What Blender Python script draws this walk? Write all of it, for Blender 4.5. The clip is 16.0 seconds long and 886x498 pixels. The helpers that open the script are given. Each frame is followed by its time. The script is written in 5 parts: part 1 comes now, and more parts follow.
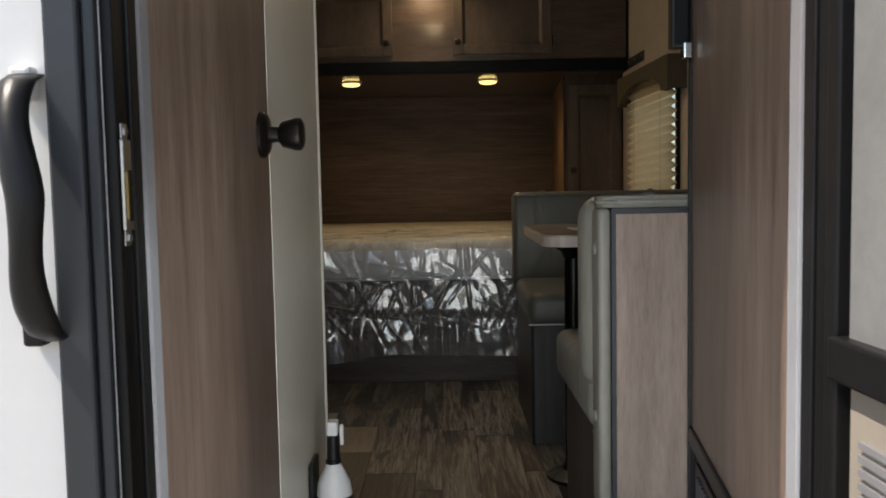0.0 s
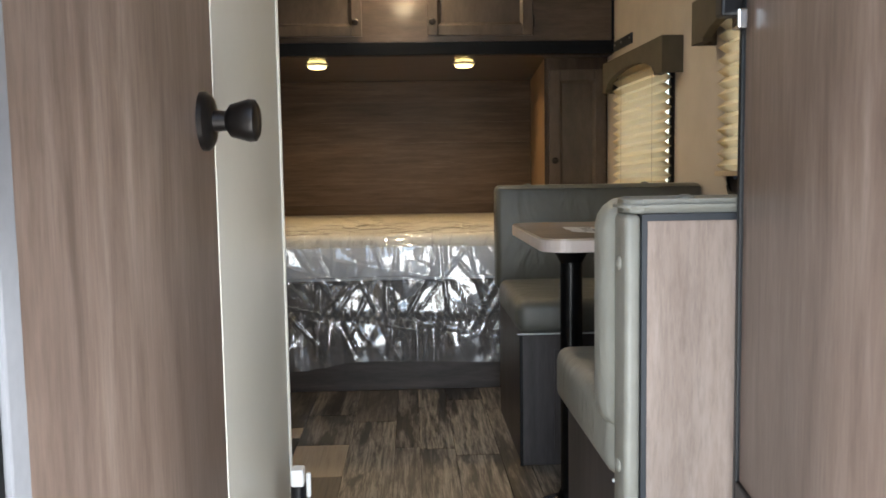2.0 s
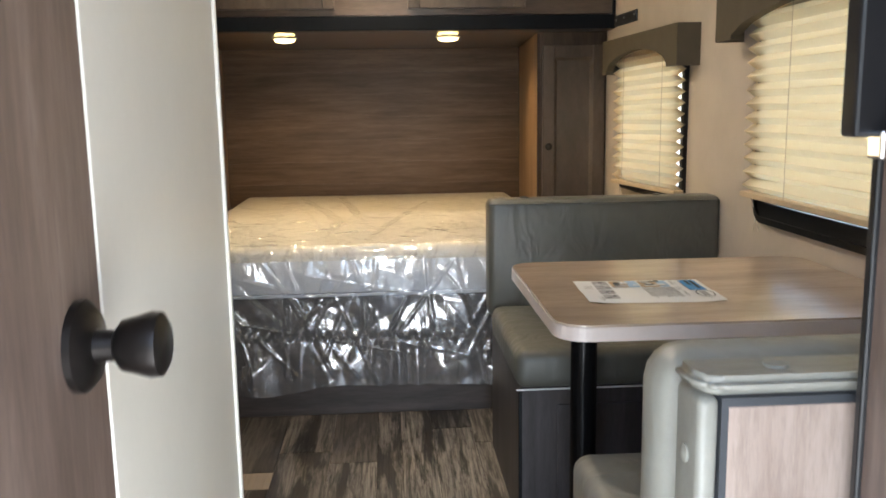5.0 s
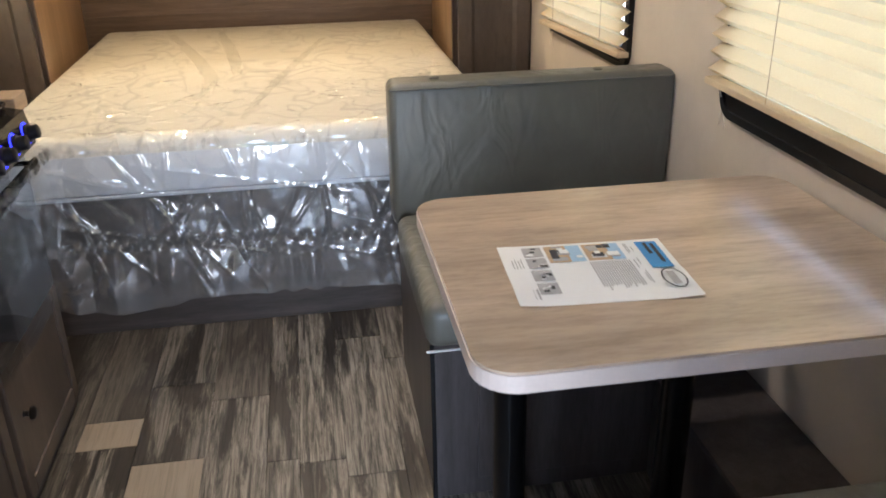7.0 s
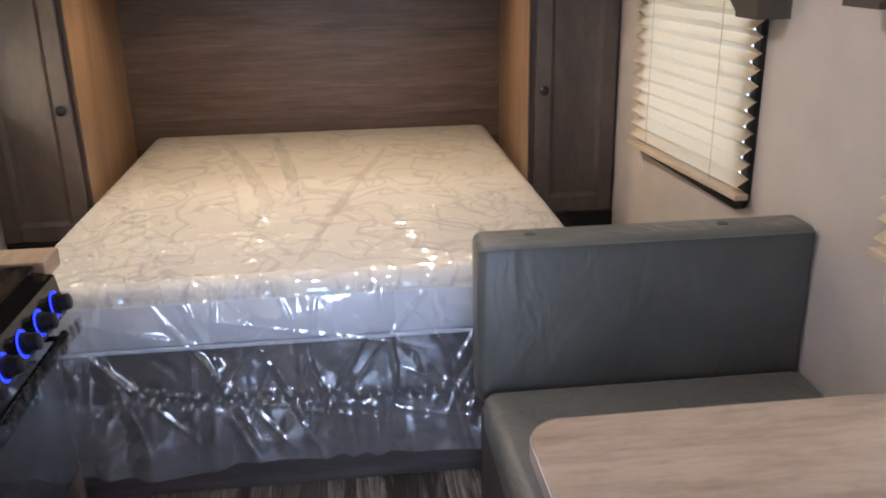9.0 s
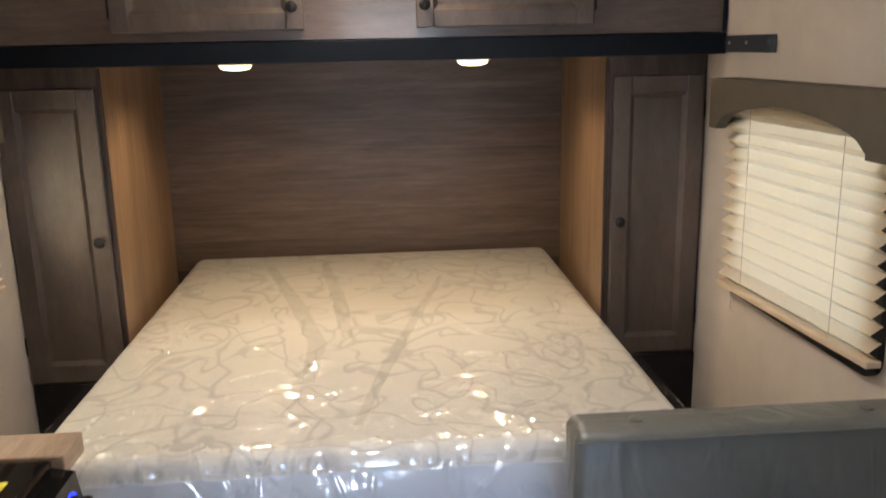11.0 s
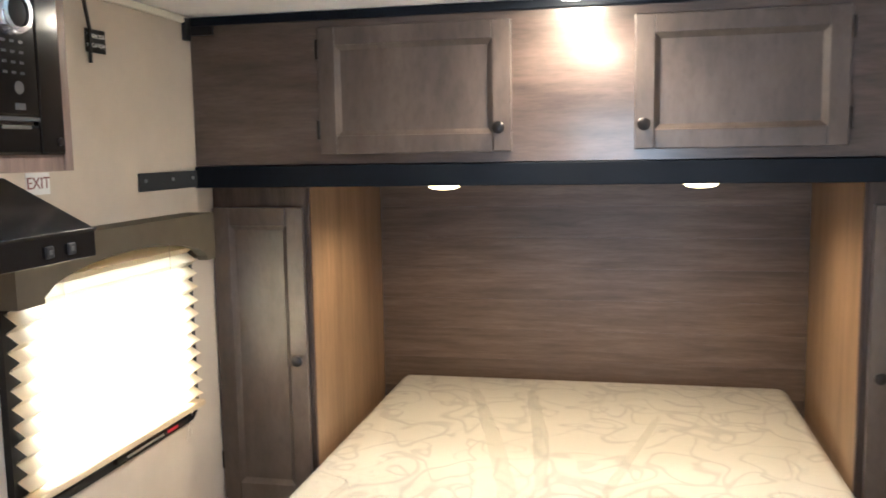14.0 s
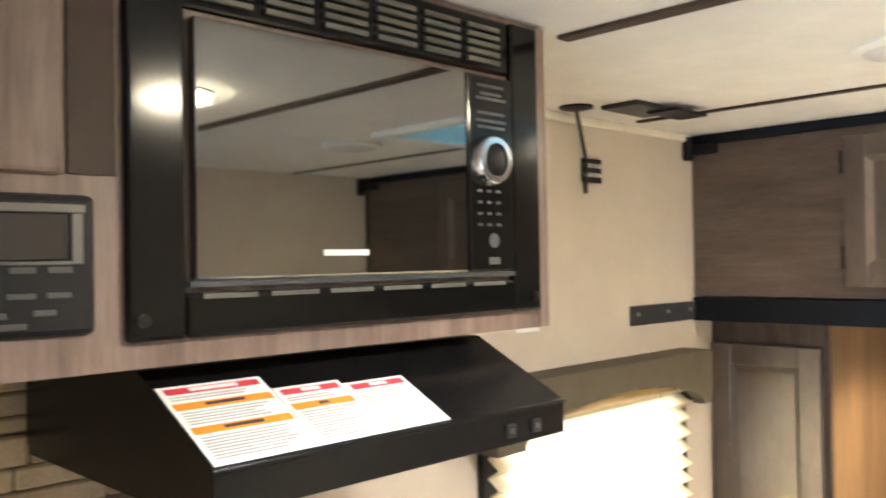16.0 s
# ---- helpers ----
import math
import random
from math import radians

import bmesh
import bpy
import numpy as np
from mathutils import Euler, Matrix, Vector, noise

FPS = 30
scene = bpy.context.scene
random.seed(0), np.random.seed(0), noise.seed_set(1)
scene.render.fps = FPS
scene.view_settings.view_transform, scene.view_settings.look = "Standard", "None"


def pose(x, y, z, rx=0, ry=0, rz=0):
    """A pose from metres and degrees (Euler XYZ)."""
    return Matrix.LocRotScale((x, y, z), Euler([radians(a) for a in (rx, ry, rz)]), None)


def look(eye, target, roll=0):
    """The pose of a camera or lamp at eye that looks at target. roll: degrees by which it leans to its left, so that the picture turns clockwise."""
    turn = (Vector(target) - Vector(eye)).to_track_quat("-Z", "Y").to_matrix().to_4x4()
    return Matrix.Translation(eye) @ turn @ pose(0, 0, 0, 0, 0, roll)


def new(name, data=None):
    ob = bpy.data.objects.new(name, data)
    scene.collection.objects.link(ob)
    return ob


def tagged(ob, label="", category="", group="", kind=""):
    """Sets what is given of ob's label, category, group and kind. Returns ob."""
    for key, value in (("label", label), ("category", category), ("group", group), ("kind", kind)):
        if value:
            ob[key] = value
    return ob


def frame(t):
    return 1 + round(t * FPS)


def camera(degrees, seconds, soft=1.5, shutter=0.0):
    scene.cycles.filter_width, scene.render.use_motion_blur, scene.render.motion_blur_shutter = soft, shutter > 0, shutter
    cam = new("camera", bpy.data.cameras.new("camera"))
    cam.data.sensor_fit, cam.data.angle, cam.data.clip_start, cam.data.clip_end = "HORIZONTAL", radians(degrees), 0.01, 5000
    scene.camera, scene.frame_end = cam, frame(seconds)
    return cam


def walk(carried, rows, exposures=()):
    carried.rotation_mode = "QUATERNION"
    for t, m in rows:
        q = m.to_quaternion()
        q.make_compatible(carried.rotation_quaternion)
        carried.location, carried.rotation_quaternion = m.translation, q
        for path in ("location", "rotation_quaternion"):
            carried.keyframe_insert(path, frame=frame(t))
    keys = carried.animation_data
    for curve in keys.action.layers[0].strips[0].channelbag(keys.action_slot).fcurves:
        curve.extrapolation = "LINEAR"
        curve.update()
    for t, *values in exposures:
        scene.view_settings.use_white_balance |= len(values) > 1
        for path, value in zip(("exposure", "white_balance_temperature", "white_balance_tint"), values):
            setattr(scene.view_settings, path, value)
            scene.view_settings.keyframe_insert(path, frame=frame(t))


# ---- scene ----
cam = camera(55.2, 16.0, soft=1.7, shutter=0.4)
# seconds, eye, target, roll
PATH = [
    (0, (0.083, 0.062, 0.875), (0.077, 2.056, 0.729), -1.1),
    (0.5, (0.105, 0.05, 0.889), (0.116, 2.042, 0.717), -1.0),
    (1, (0.074, 0.131, 0.892), (0.04, 2.122, 0.708), -1.0),
    (1.5, (0.073, 0.275, 0.903), (0.072, 2.266, 0.717), -0.9),
    (2, (0.044, 0.362, 0.895), (0.119, 2.353, 0.717), -0.9),
    (2.5, (0.006, 0.414, 0.894), (0.111, 2.403, 0.706), -0.9),
    (3, (0.004, 0.441, 0.904), (0.135, 2.427, 0.704), -1.1),
    (5.3, (0.038, 0.824, 1.214), (0.163, 2.78, 0.816), -0.8),
    (5.5, (0.036, 0.869, 1.251), (0.198, 2.806, 0.779), -0.8),
    (6, (0.067, 0.996, 1.249), (0.288, 2.89, 0.647), -0.9),
    (6.5, (0.117, 1.222, 1.242), (0.366, 3.075, 0.531), -1.1),
    (7, (0.157, 1.336, 1.33), (0.439, 3.138, 0.51), -1.1),
    (7.5, (0.155, 1.427, 1.372), (0.489, 3.207, 0.523), -1.1),
    (8, (0.13, 1.554, 1.409), (0.485, 3.359, 0.623), -1.1),
    (8.5, (0.114, 1.646, 1.423), (0.386, 3.493, 0.706), -1.2),
    (11, (0.033, 2.052, 1.506), (0.167, 3.993, 1.043), -1.2),
    (11.5, (0.029, 2.048, 1.527), (0.159, 4.015, 1.188), -1.3),
    (12, (0.036, 2.047, 1.517), (0.133, 4.035, 1.313), -1.4),
    (12.5, (0.039, 2.061, 1.538), (0.09, 4.054, 1.383), -1.4),
    (13, (0.1, 2.108, 1.556), (-0.002, 4.099, 1.398), -1.3),
    (13.5, (0.141, 2.173, 1.573), (-0.133, 4.144, 1.378), -1.2),
    (14, (0.12, 2.297, 1.566), (-0.298, 4.24, 1.336), -1.0),
    (14.5, (0.057, 2.456, 1.583), (-0.547, 4.353, 1.392), -1.0),
    (15, (0.02, 2.512, 1.61), (-0.831, 4.32, 1.505), -1.0),
    (15.5, (0.012, 2.532, 1.626), (-1.158, 4.158, 1.61), -1.1),
    (16, (0.022, 2.529, 1.637), (-1.398, 3.937, 1.666), -1.0),
]
# seconds, stops, kelvin, tint
EXPOSURES = [
    (0, 0.50, 6900, 10), (0.25, 1.30, 6500, 10), (0.5, 1.90, 6500, 10), (1.0, 1.85, 6500, 10), (1.5, 1.95, 6900, 11), (2.0, 1.92, 6500, 10), (3.0, 2.12, 6300, 10),
    (5.5, 2.55, 6300, 11), (6.5, 2.62, 5950, 12), (7.5, 2.95, 5600, 14), (8.5, 2.55, 5200, 20), (11, 2.50, 5450, 15), (11.5, 2.62, 4900, 13),
    (12.5, 2.88, 4950, 13), (14, 3.25, 5100, 12), (15, 3.45, 5150, 9), (16, 3.83, 5480, 8),
]
walk(cam, [(t, look(eye, target, roll)) for t, eye, target, roll in PATH], EXPOSURES)

# ---- world and light ----
world = bpy.data.worlds.new("world")
scene.world = world
world.use_nodes = True
wn = world.node_tree.nodes
sky = wn.new("ShaderNodeTexSky")
sky.sky_type, sky.sun_disc = "NISHITA", False
sky.sun_elevation, sky.sun_rotation = radians(58), radians(-104)
world.node_tree.links.new(sky.outputs[0], wn["Background"].inputs[0])
wn["Background"].inputs[1].default_value = 0.15

sun = new("sun", bpy.data.lights.new("sun", "SUN"))
sun.data.energy, sun.data.angle, sun.data.color = 5.0, radians(0.5), (1.0, 0.93, 0.84)
SUN_FROM = Vector((math.cos(radians(58)) * math.sin(radians(-104)), math.cos(radians(58)) * math.cos(radians(-104)), math.sin(radians(58))))
sun.matrix_world = look((0, 0, 8), Vector((0, 0, 8)) - SUN_FROM)


def area(name, m, sx, sy, watts, colour):
    """An area lamp that shines along its own -z."""
    lamp = new(name, bpy.data.lights.new(name, "AREA"))
    lamp.data.shape, lamp.data.size, lamp.data.size_y, lamp.data.energy, lamp.data.color = "RECTANGLE", sx, sy, watts, colour
    lamp.matrix_world = m
    return lamp


def spot_down(name, x, y, z, watts, colour, radius=0.04):
    lamp = new(name, bpy.data.lights.new(name, "SPOT"))
    lamp.data.energy, lamp.data.color, lamp.data.shadow_soft_size = watts, colour, radius
    lamp.data.spot_size, lamp.data.spot_blend = radians(160), 0.6
    lamp.matrix_world = pose(x, y, z)
    return lamp


WARM = (1.0, 0.87, 0.73)
BULB = (1.0, 0.75, 0.48)
AMBER = (1.0, 0.68, 0.33)
# daylight in the openings: entry door, roof vent
area("door_daylight", look((0.11, 0.84, 0.46), (0.11, 3.0, 0.5)), 0.6, 0.8, 2.4, (0.88, 0.95, 1.0))
area("door_daylight", look((0.11, 0.84, 1.45), (0.11, 3.0, 1.2)), 0.6, 0.9, 0.65, (0.88, 0.95, 1.0))
area("window_daylight", pose(1.16, 4.10, 1.07, 0, 90, 0), 0.5, 0.8, 0.15, (1.0, 0.97, 0.9))
area("window_daylight", pose(1.19, 2.42, 1.12, 0, 90, 0), 0.5, 1.3, 0.36, (1.0, 0.97, 0.9))
area("window_daylight", pose(-1.19, 4.1, 1.08, 0, -90, 0), 0.5, 0.6, 0.9, (1.0, 0.97, 0.92))
# the lamps that the place has
spot_down("bed_ceiling_bulb", 0.0, 4.44, 1.922, 2.8, BULB)
spot_down("reading_bulb", -0.43, 4.89, 1.436, 3.0, AMBER, 0.03)
spot_down("reading_bulb", 0.34, 4.89, 1.436, 3.0, AMBER, 0.03)
spot_down("kitchen_ceiling_bulb", 0.03, 3.27, 1.922, 4.9, WARM)

# ---- materials ----


def material(name, rough=0.5, metal=0.0):
    m = bpy.data.materials.new(name)
    m.use_nodes = True
    nodes, links = m.node_tree.nodes, m.node_tree.links
    shader = nodes["Principled BSDF"]
    shader.inputs["Roughness"].default_value = rough
    shader.inputs["Metallic"].default_value = metal
    return m, nodes, links, shader


def coords(nodes, links, scale, turn=(0, 0, 0), per_object=False):
    tc = nodes.new("ShaderNodeTexCoord")
    mp = nodes.new("ShaderNodeMapping")
    mp.inputs["Scale"].default_value = scale
    mp.inputs["Rotation"].default_value = turn
    links.new(tc.outputs["Object"], mp.inputs["Vector"])
    if per_object:
        info = nodes.new("ShaderNodeObjectInfo")
        mul = nodes.new("ShaderNodeMath")
        mul.operation = "MULTIPLY"
        mul.inputs[1].default_value = 37.0
        links.new(info.outputs["Random"], mul.inputs[0])
        links.new(mul.outputs[0], mp.inputs["Location"])
    return mp.outputs["Vector"]


def noise_tex(nodes, links, vec, scale, detail=6, rough=0.6, distort=0.0):
    n = nodes.new("ShaderNodeTexNoise")
    n.inputs["Scale"].default_value, n.inputs["Detail"].default_value = scale, detail
    n.inputs["Roughness"].default_value, n.inputs["Distortion"].default_value = rough, distort
    links.new(vec, n.inputs["Vector"])
    return n.outputs["Fac"]


def ramp(nodes, links, fac, stops):
    r = nodes.new("ShaderNodeValToRGB")
    while len(r.color_ramp.elements) < len(stops):
        r.color_ramp.elements.new(0.5)
    for e, (p, c) in zip(r.color_ramp.elements, stops):
        e.position, e.color = p, (*c, 1)
    links.new(fac, r.inputs[0])
    return r.outputs[0]


def mix(nodes, links, kind, fac, a, b):
    m = nodes.new("ShaderNodeMix")
    m.data_type, m.blend_type = "RGBA", kind
    for socket, v in ((m.inputs[0], fac), (m.inputs[6], a), (m.inputs[7], b)):
        if isinstance(v, bpy.types.NodeSocket):
            links.new(v, socket)
        else:
            socket.default_value = v if isinstance(v, float) else (*v, 1)
    return m.outputs[2]


def bump(nodes, links, shader, height, strength, distance=0.002):
    b = nodes.new("ShaderNodeBump")
    b.inputs["Strength"].default_value, b.inputs["Distance"].default_value = strength, distance
    links.new(height, b.inputs["Height"])
    links.new(b.outputs[0], shader.inputs["Normal"])


def plain(name, colour, rough=0.5, metal=0.0, vary=0.12, scale=18.0, relief=0.08, coat=0.0):
    """A plain surface with mottling at two scales and a fine relief."""
    m, nodes, links, sh = material(name, rough, metal)
    vec = coords(nodes, links, (1, 1, 1))
    big, fine = noise_tex(nodes, links, vec, scale * 0.25, 3), noise_tex(nodes, links, vec, scale * 6, 5)
    dark, light = tuple(c * (1 - vary) for c in colour), tuple(min(1, c * (1 + vary)) for c in colour)
    a = ramp(nodes, links, big, [(0.3, dark), (0.7, light)])
    b = ramp(nodes, links, fine, [(0.3, (1 - vary * 0.6,) * 3), (0.7, (1, 1, 1))])
    links.new(mix(nodes, links, "MULTIPLY", 1.0, a, b), sh.inputs["Base Color"])
    bump(nodes, links, sh, fine, relief)
    sh.inputs["Coat Weight"].default_value = coat
    return m


def wood(name, dark, mid, light, grain="z", rough=0.42, stretch=14.0, per_object=False, relief=0.12, knots=0.0):
    """Printed wood: streaks along one axis, broad tonal bands and fine pores."""
    m, nodes, links, sh = material(name, rough)
    k = {"x": (1, stretch, stretch), "y": (stretch, 1, stretch), "z": (stretch, stretch, 1)}[grain]
    w = {"x": (0.6, 4, 4), "y": (4, 0.6, 4), "z": (4, 4, 0.6)}[grain]
    streak = noise_tex(nodes, links, coords(nodes, links, k, per_object=per_object), 3.2, 8, 0.68, 0.25)
    bands = noise_tex(nodes, links, coords(nodes, links, w, per_object=per_object), 1.6, 4, 0.5, 0.6)
    pores = noise_tex(nodes, links, coords(nodes, links, tuple(v * 5 for v in k)), 4.0, 4, 0.7)
    a = ramp(nodes, links, streak, [(0.28, dark), (0.5, mid), (0.74, light)])
    b = ramp(nodes, links, bands, [(0.25, (0.62,) * 3), (0.75, (1.12,) * 3)])
    c = ramp(nodes, links, pores, [(0.3, (0.78,) * 3), (0.55, (1, 1, 1))])
    col = mix(nodes, links, "MULTIPLY", 1.0, mix(nodes, links, "MULTIPLY", 1.0, a, b), c)
    links.new(col, sh.inputs["Base Color"])
    bump(nodes, links, sh, streak, relief, 0.0015)
    return m


def coated(m, weight, rough):
    sh = m.node_tree.nodes["Principled BSDF"]
    sh.inputs["Coat Weight"].default_value, sh.inputs["Coat Roughness"].default_value = weight, rough
    return m


def glow(name, colour, strength):
    m = bpy.data.materials.new(name)
    m.use_nodes = True
    nodes = m.node_tree.nodes
    nodes.remove(nodes["Principled BSDF"])
    e = nodes.new("ShaderNodeEmission")
    e.inputs[0].default_value, e.inputs[1].default_value = (*colour, 1), strength
    m.node_tree.links.new(e.outputs[0], nodes["Material Output"].inputs[0])
    return m


M_PANEL_V = wood("laminate_upright", (0.046, 0.032, 0.025), (0.086, 0.062, 0.048), (0.128, 0.095, 0.076), "z", 0.36, 9)
M_PANEL_H = coated(wood("laminate_level", (0.055, 0.037, 0.028), (0.10, 0.070, 0.053), (0.145, 0.106, 0.083), "x", 0.33, 7), 0.8, 0.13)
M_HEAD = coated(wood("headboard_laminate", (0.078, 0.051, 0.034), (0.128, 0.087, 0.059), (0.18, 0.128, 0.09), "x", 0.44, 13, per_object=True, relief=0.2), 0.06, 0.33)
M_ENTRY = wood("entry_laminate", (0.115, 0.078, 0.061), (0.195, 0.139, 0.112), (0.29, 0.22, 0.185), "z", 0.38, 9.0, relief=0.04)
M_BENCH_WOOD = wood("bench_end_laminate", (0.31, 0.23, 0.185), (0.42, 0.325, 0.27), (0.52, 0.42, 0.36), "z", 0.5, 8)
M_DOOR = coated(wood("stained_door", (0.074, 0.055, 0.043), (0.106, 0.080, 0.063), (0.138, 0.107, 0.085), "z", 0.36, 2.5, relief=0.03), 0.15, 0.25)
M_OAK = wood("oak_side", (0.20, 0.125, 0.07), (0.28, 0.18, 0.105), (0.36, 0.245, 0.15), "z", 0.45, 12)
M_BENCH = wood("bench_laminate", (0.05, 0.042, 0.042), (0.075, 0.064, 0.064), (0.105, 0.092, 0.092), "z", 0.45, 9)
M_TABLE = coated(wood("table_laminate", (0.41, 0.31, 0.22), (0.57, 0.445, 0.335), (0.66, 0.53, 0.415), "x", 0.3, 6, relief=0.02), 0.8, 0.17)
M_TABLE_EDGE = plain("table_edge", (0.62, 0.53, 0.48), 0.35, vary=0.08, scale=30)
M_COUNTER = wood("counter_laminate", (0.35, 0.24, 0.15), (0.46, 0.33, 0.21), (0.55, 0.41, 0.28), "y", 0.4, 9)
M_WALL = plain("beige_wallboard", (0.57, 0.505, 0.43), 0.6, vary=0.05, scale=30, relief=0.12)
M_WALL2 = plain("pale_wallboard", (0.77, 0.735, 0.65), 0.33, vary=0.04, scale=14, relief=0.05)
M_TRIM = plain("cream_trim", (0.82, 0.78, 0.69), 0.35, vary=0.04)
M_CEIL = plain("ceiling_board", (0.80, 0.79, 0.77), 0.7, vary=0.05, scale=40, relief=0.5)
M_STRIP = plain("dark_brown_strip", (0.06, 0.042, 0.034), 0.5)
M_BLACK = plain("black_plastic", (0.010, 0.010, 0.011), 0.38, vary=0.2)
M_BLACK_METAL = plain("black_paint", (0.006, 0.006, 0.0065), 0.24, vary=0.2, relief=0.03)
M_BAND = plain("dark_navy_band", (0.007, 0.009, 0.013), 0.5, vary=0.2)
M_GASKET = plain("grey_rubber_trim", (0.20, 0.20, 0.215), 0.6)
M_FRAME = plain("dark_metal_frame", (0.05, 0.055, 0.062), 0.42, 0.3)
M_KNOB = plain("bronze_knob", (0.03, 0.026, 0.024), 0.3, 0.7, vary=0.3)
M_STEEL = plain("zinc_steel", (0.62, 0.62, 0.62), 0.3, 1.0)
def vinyl(name, colour):
    m = plain(name, colour, 0.40, vary=0.08, scale=40, relief=0.14)
    nodes, links = m.node_tree.nodes, m.node_tree.links
    fold = nodes.new("ShaderNodeBump")
    fold.inputs["Strength"].default_value, fold.inputs["Distance"].default_value = 0.45, 0.015
    links.new(noise_tex(nodes, links, coords(nodes, links, (1.6, 1.6, 0.7), (0, 0.5, 0)), 7, 2, 0.5, 1.5), fold.inputs["Height"])
    old = [n for n in nodes if n.type == "BUMP" and n != fold][0]
    links.new(fold.outputs[0], old.inputs["Normal"])
    return m


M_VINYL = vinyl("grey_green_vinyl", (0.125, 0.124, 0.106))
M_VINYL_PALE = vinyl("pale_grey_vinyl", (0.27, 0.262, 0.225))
M_PIPING = plain("white_piping", (0.72, 0.72, 0.72), 0.5)
M_VALANCE = plain("olive_brown_fabric", (0.085, 0.07, 0.046), 0.75, vary=0.1, scale=60, relief=0.2)
M_PAPER = plain("white_paper", (0.79, 0.80, 0.81), 0.5, vary=0.03, relief=0.02)
M_EXTERIOR = plain("white_fibreglass", (0.82, 0.82, 0.82), 0.35, vary=0.03)
M_ALU = plain("brushed_aluminium", (0.5, 0.5, 0.5), 0.35, 0.9)
M_GROUND = plain("gravel", (0.34, 0.32, 0.29), 0.9, vary=0.3, scale=30, relief=0.6)
M_LAMP = glow("lamp_glow", (1.0, 0.78, 0.48), 20.0)
M_LED_BLUE = glow("blue_led", (0.03, 0.03, 1.0), 1.0)
M_READ_LAMP = glow("reading_lamp_glow", (1.0, 0.74, 0.26), 1.5)
M_LED_RED = glow("red_led", (1.0, 0.05, 0.08), 3.0)


def mattress_material():
    m, nodes, links, sh = material("quilted_fabric", 0.55)
    vec = coords(nodes, links, (1, 1, 0.2))
    swirl = noise_tex(nodes, links, vec, 6.0, 0.0, 0.4, 0.9)
    lines = ramp(nodes, links, swirl, [(0.0, (0, 0, 0)), (0.438, (0, 0, 0)), (0.464, (1, 1, 1)), (0.488, (1, 1, 1)), (0.514, (0, 0, 0))])
    swirl2 = noise_tex(nodes, links, coords(nodes, links, (1.3, 1.0, 0.2), (0, 0, 0.7)), 4.8, 0.0, 0.4, 0.8)
    lines2 = ramp(nodes, links, swirl2, [(0.0, (0, 0, 0)), (0.522, (0, 0, 0)), (0.545, (1, 1, 1)), (0.563, (1, 1, 1)), (0.586, (0, 0, 0))])
    fine = noise_tex(nodes, links, vec, 160, 4)
    base = ramp(nodes, links, fine, [(0.3, (0.68, 0.655, 0.585)), (0.7, (0.75, 0.725, 0.65))])
    both = mix(nodes, links, "LIGHTEN", 1.0, lines, lines2)
    links.new(mix(nodes, links, "MIX", both, base, (0.56, 0.54, 0.495)), sh.inputs["Base Color"])
    soft = noise_tex(nodes, links, vec, 9, 3)
    bump(nodes, links, sh, soft, 0.35, 0.01)
    return m


def film_material(name, strength, haze_share, fold=0.12, rough=0.13, tint=(0.97, 0.975, 0.98)):
    """Clear polythene: mostly see-through, glossy, with a faint haze."""
    m = bpy.data.materials.new(name)
    m.use_nodes = True
    nodes, links = m.node_tree.nodes, m.node_tree.links
    nodes.remove(nodes["Principled BSDF"])
    see, gloss, haze = nodes.new("ShaderNodeBsdfTransparent"), nodes.new("ShaderNodeBsdfGlossy"), nodes.new("ShaderNodeBsdfDiffuse")
    see.inputs[0].default_value = (*tint, 1)
    gloss.inputs["Roughness"].default_value = rough
    haze.inputs[0].default_value = (0.75, 0.78, 0.82, 1)
    vec = coords(nodes, links, (1, 1, 1))
    folds = nodes.new("ShaderNodeBump")
    folds.inputs["Strength"].default_value, folds.inputs["Distance"].default_value = fold, 0.03
    links.new(noise_tex(nodes, links, coords(nodes, links, (1.7, 1.0, 0.35), (0.0, 0.35, 0.2)), 7, 1, 0.4, 1.6), folds.inputs["Height"])
    b = nodes.new("ShaderNodeBump")
    b.inputs["Strength"].default_value, b.inputs["Distance"].default_value = 0.12, 0.006
    links.new(noise_tex(nodes, links, coords(nodes, links, (1.6, 1.0, 0.5), (0.0, -0.3, -0.3)), 18, 2, 0.5, 1.5), b.inputs["Height"])
    links.new(folds.outputs[0], b.inputs["Normal"])
    links.new(b.outputs[0], gloss.inputs["Normal"])
    a, c = nodes.new("ShaderNodeMixShader"), nodes.new("ShaderNodeMixShader")
    a.inputs[0].default_value = haze_share
    links.new(see.outputs[0], a.inputs[1])
    links.new(haze.outputs[0], a.inputs[2])
    c.inputs[0].default_value = strength
    links.new(a.outputs[0], c.inputs[1])
    links.new(gloss.outputs[0], c.inputs[2])
    links.new(c.outputs[0], nodes["Material Output"].inputs[0])
    return m


def cloth_blind():
    """Pleated shade cloth that lets daylight through."""
    m, nodes, links, sh = material("pleated_shade_cloth", 0.8)
    vec = coords(nodes, links, (1, 1, 1))
    col = ramp(nodes, links, noise_tex(nodes, links, vec, 240, 3), [(0.3, (0.76, 0.66, 0.49)), (0.7, (0.85, 0.76, 0.59))])
    links.new(col, sh.inputs["Base Color"])
    tr = nodes.new("ShaderNodeBsdfTranslucent")
    tr.inputs[0].default_value = (0.95, 0.81, 0.54, 1)
    ms = nodes.new("ShaderNodeMixShader")
    ms.inputs[0].default_value = 0.52
    links.new(sh.outputs[0], ms.inputs[1])
    links.new(tr.outputs[0], ms.inputs[2])
    links.new(ms.outputs[0], nodes["Material Output"].inputs[0])
    return m


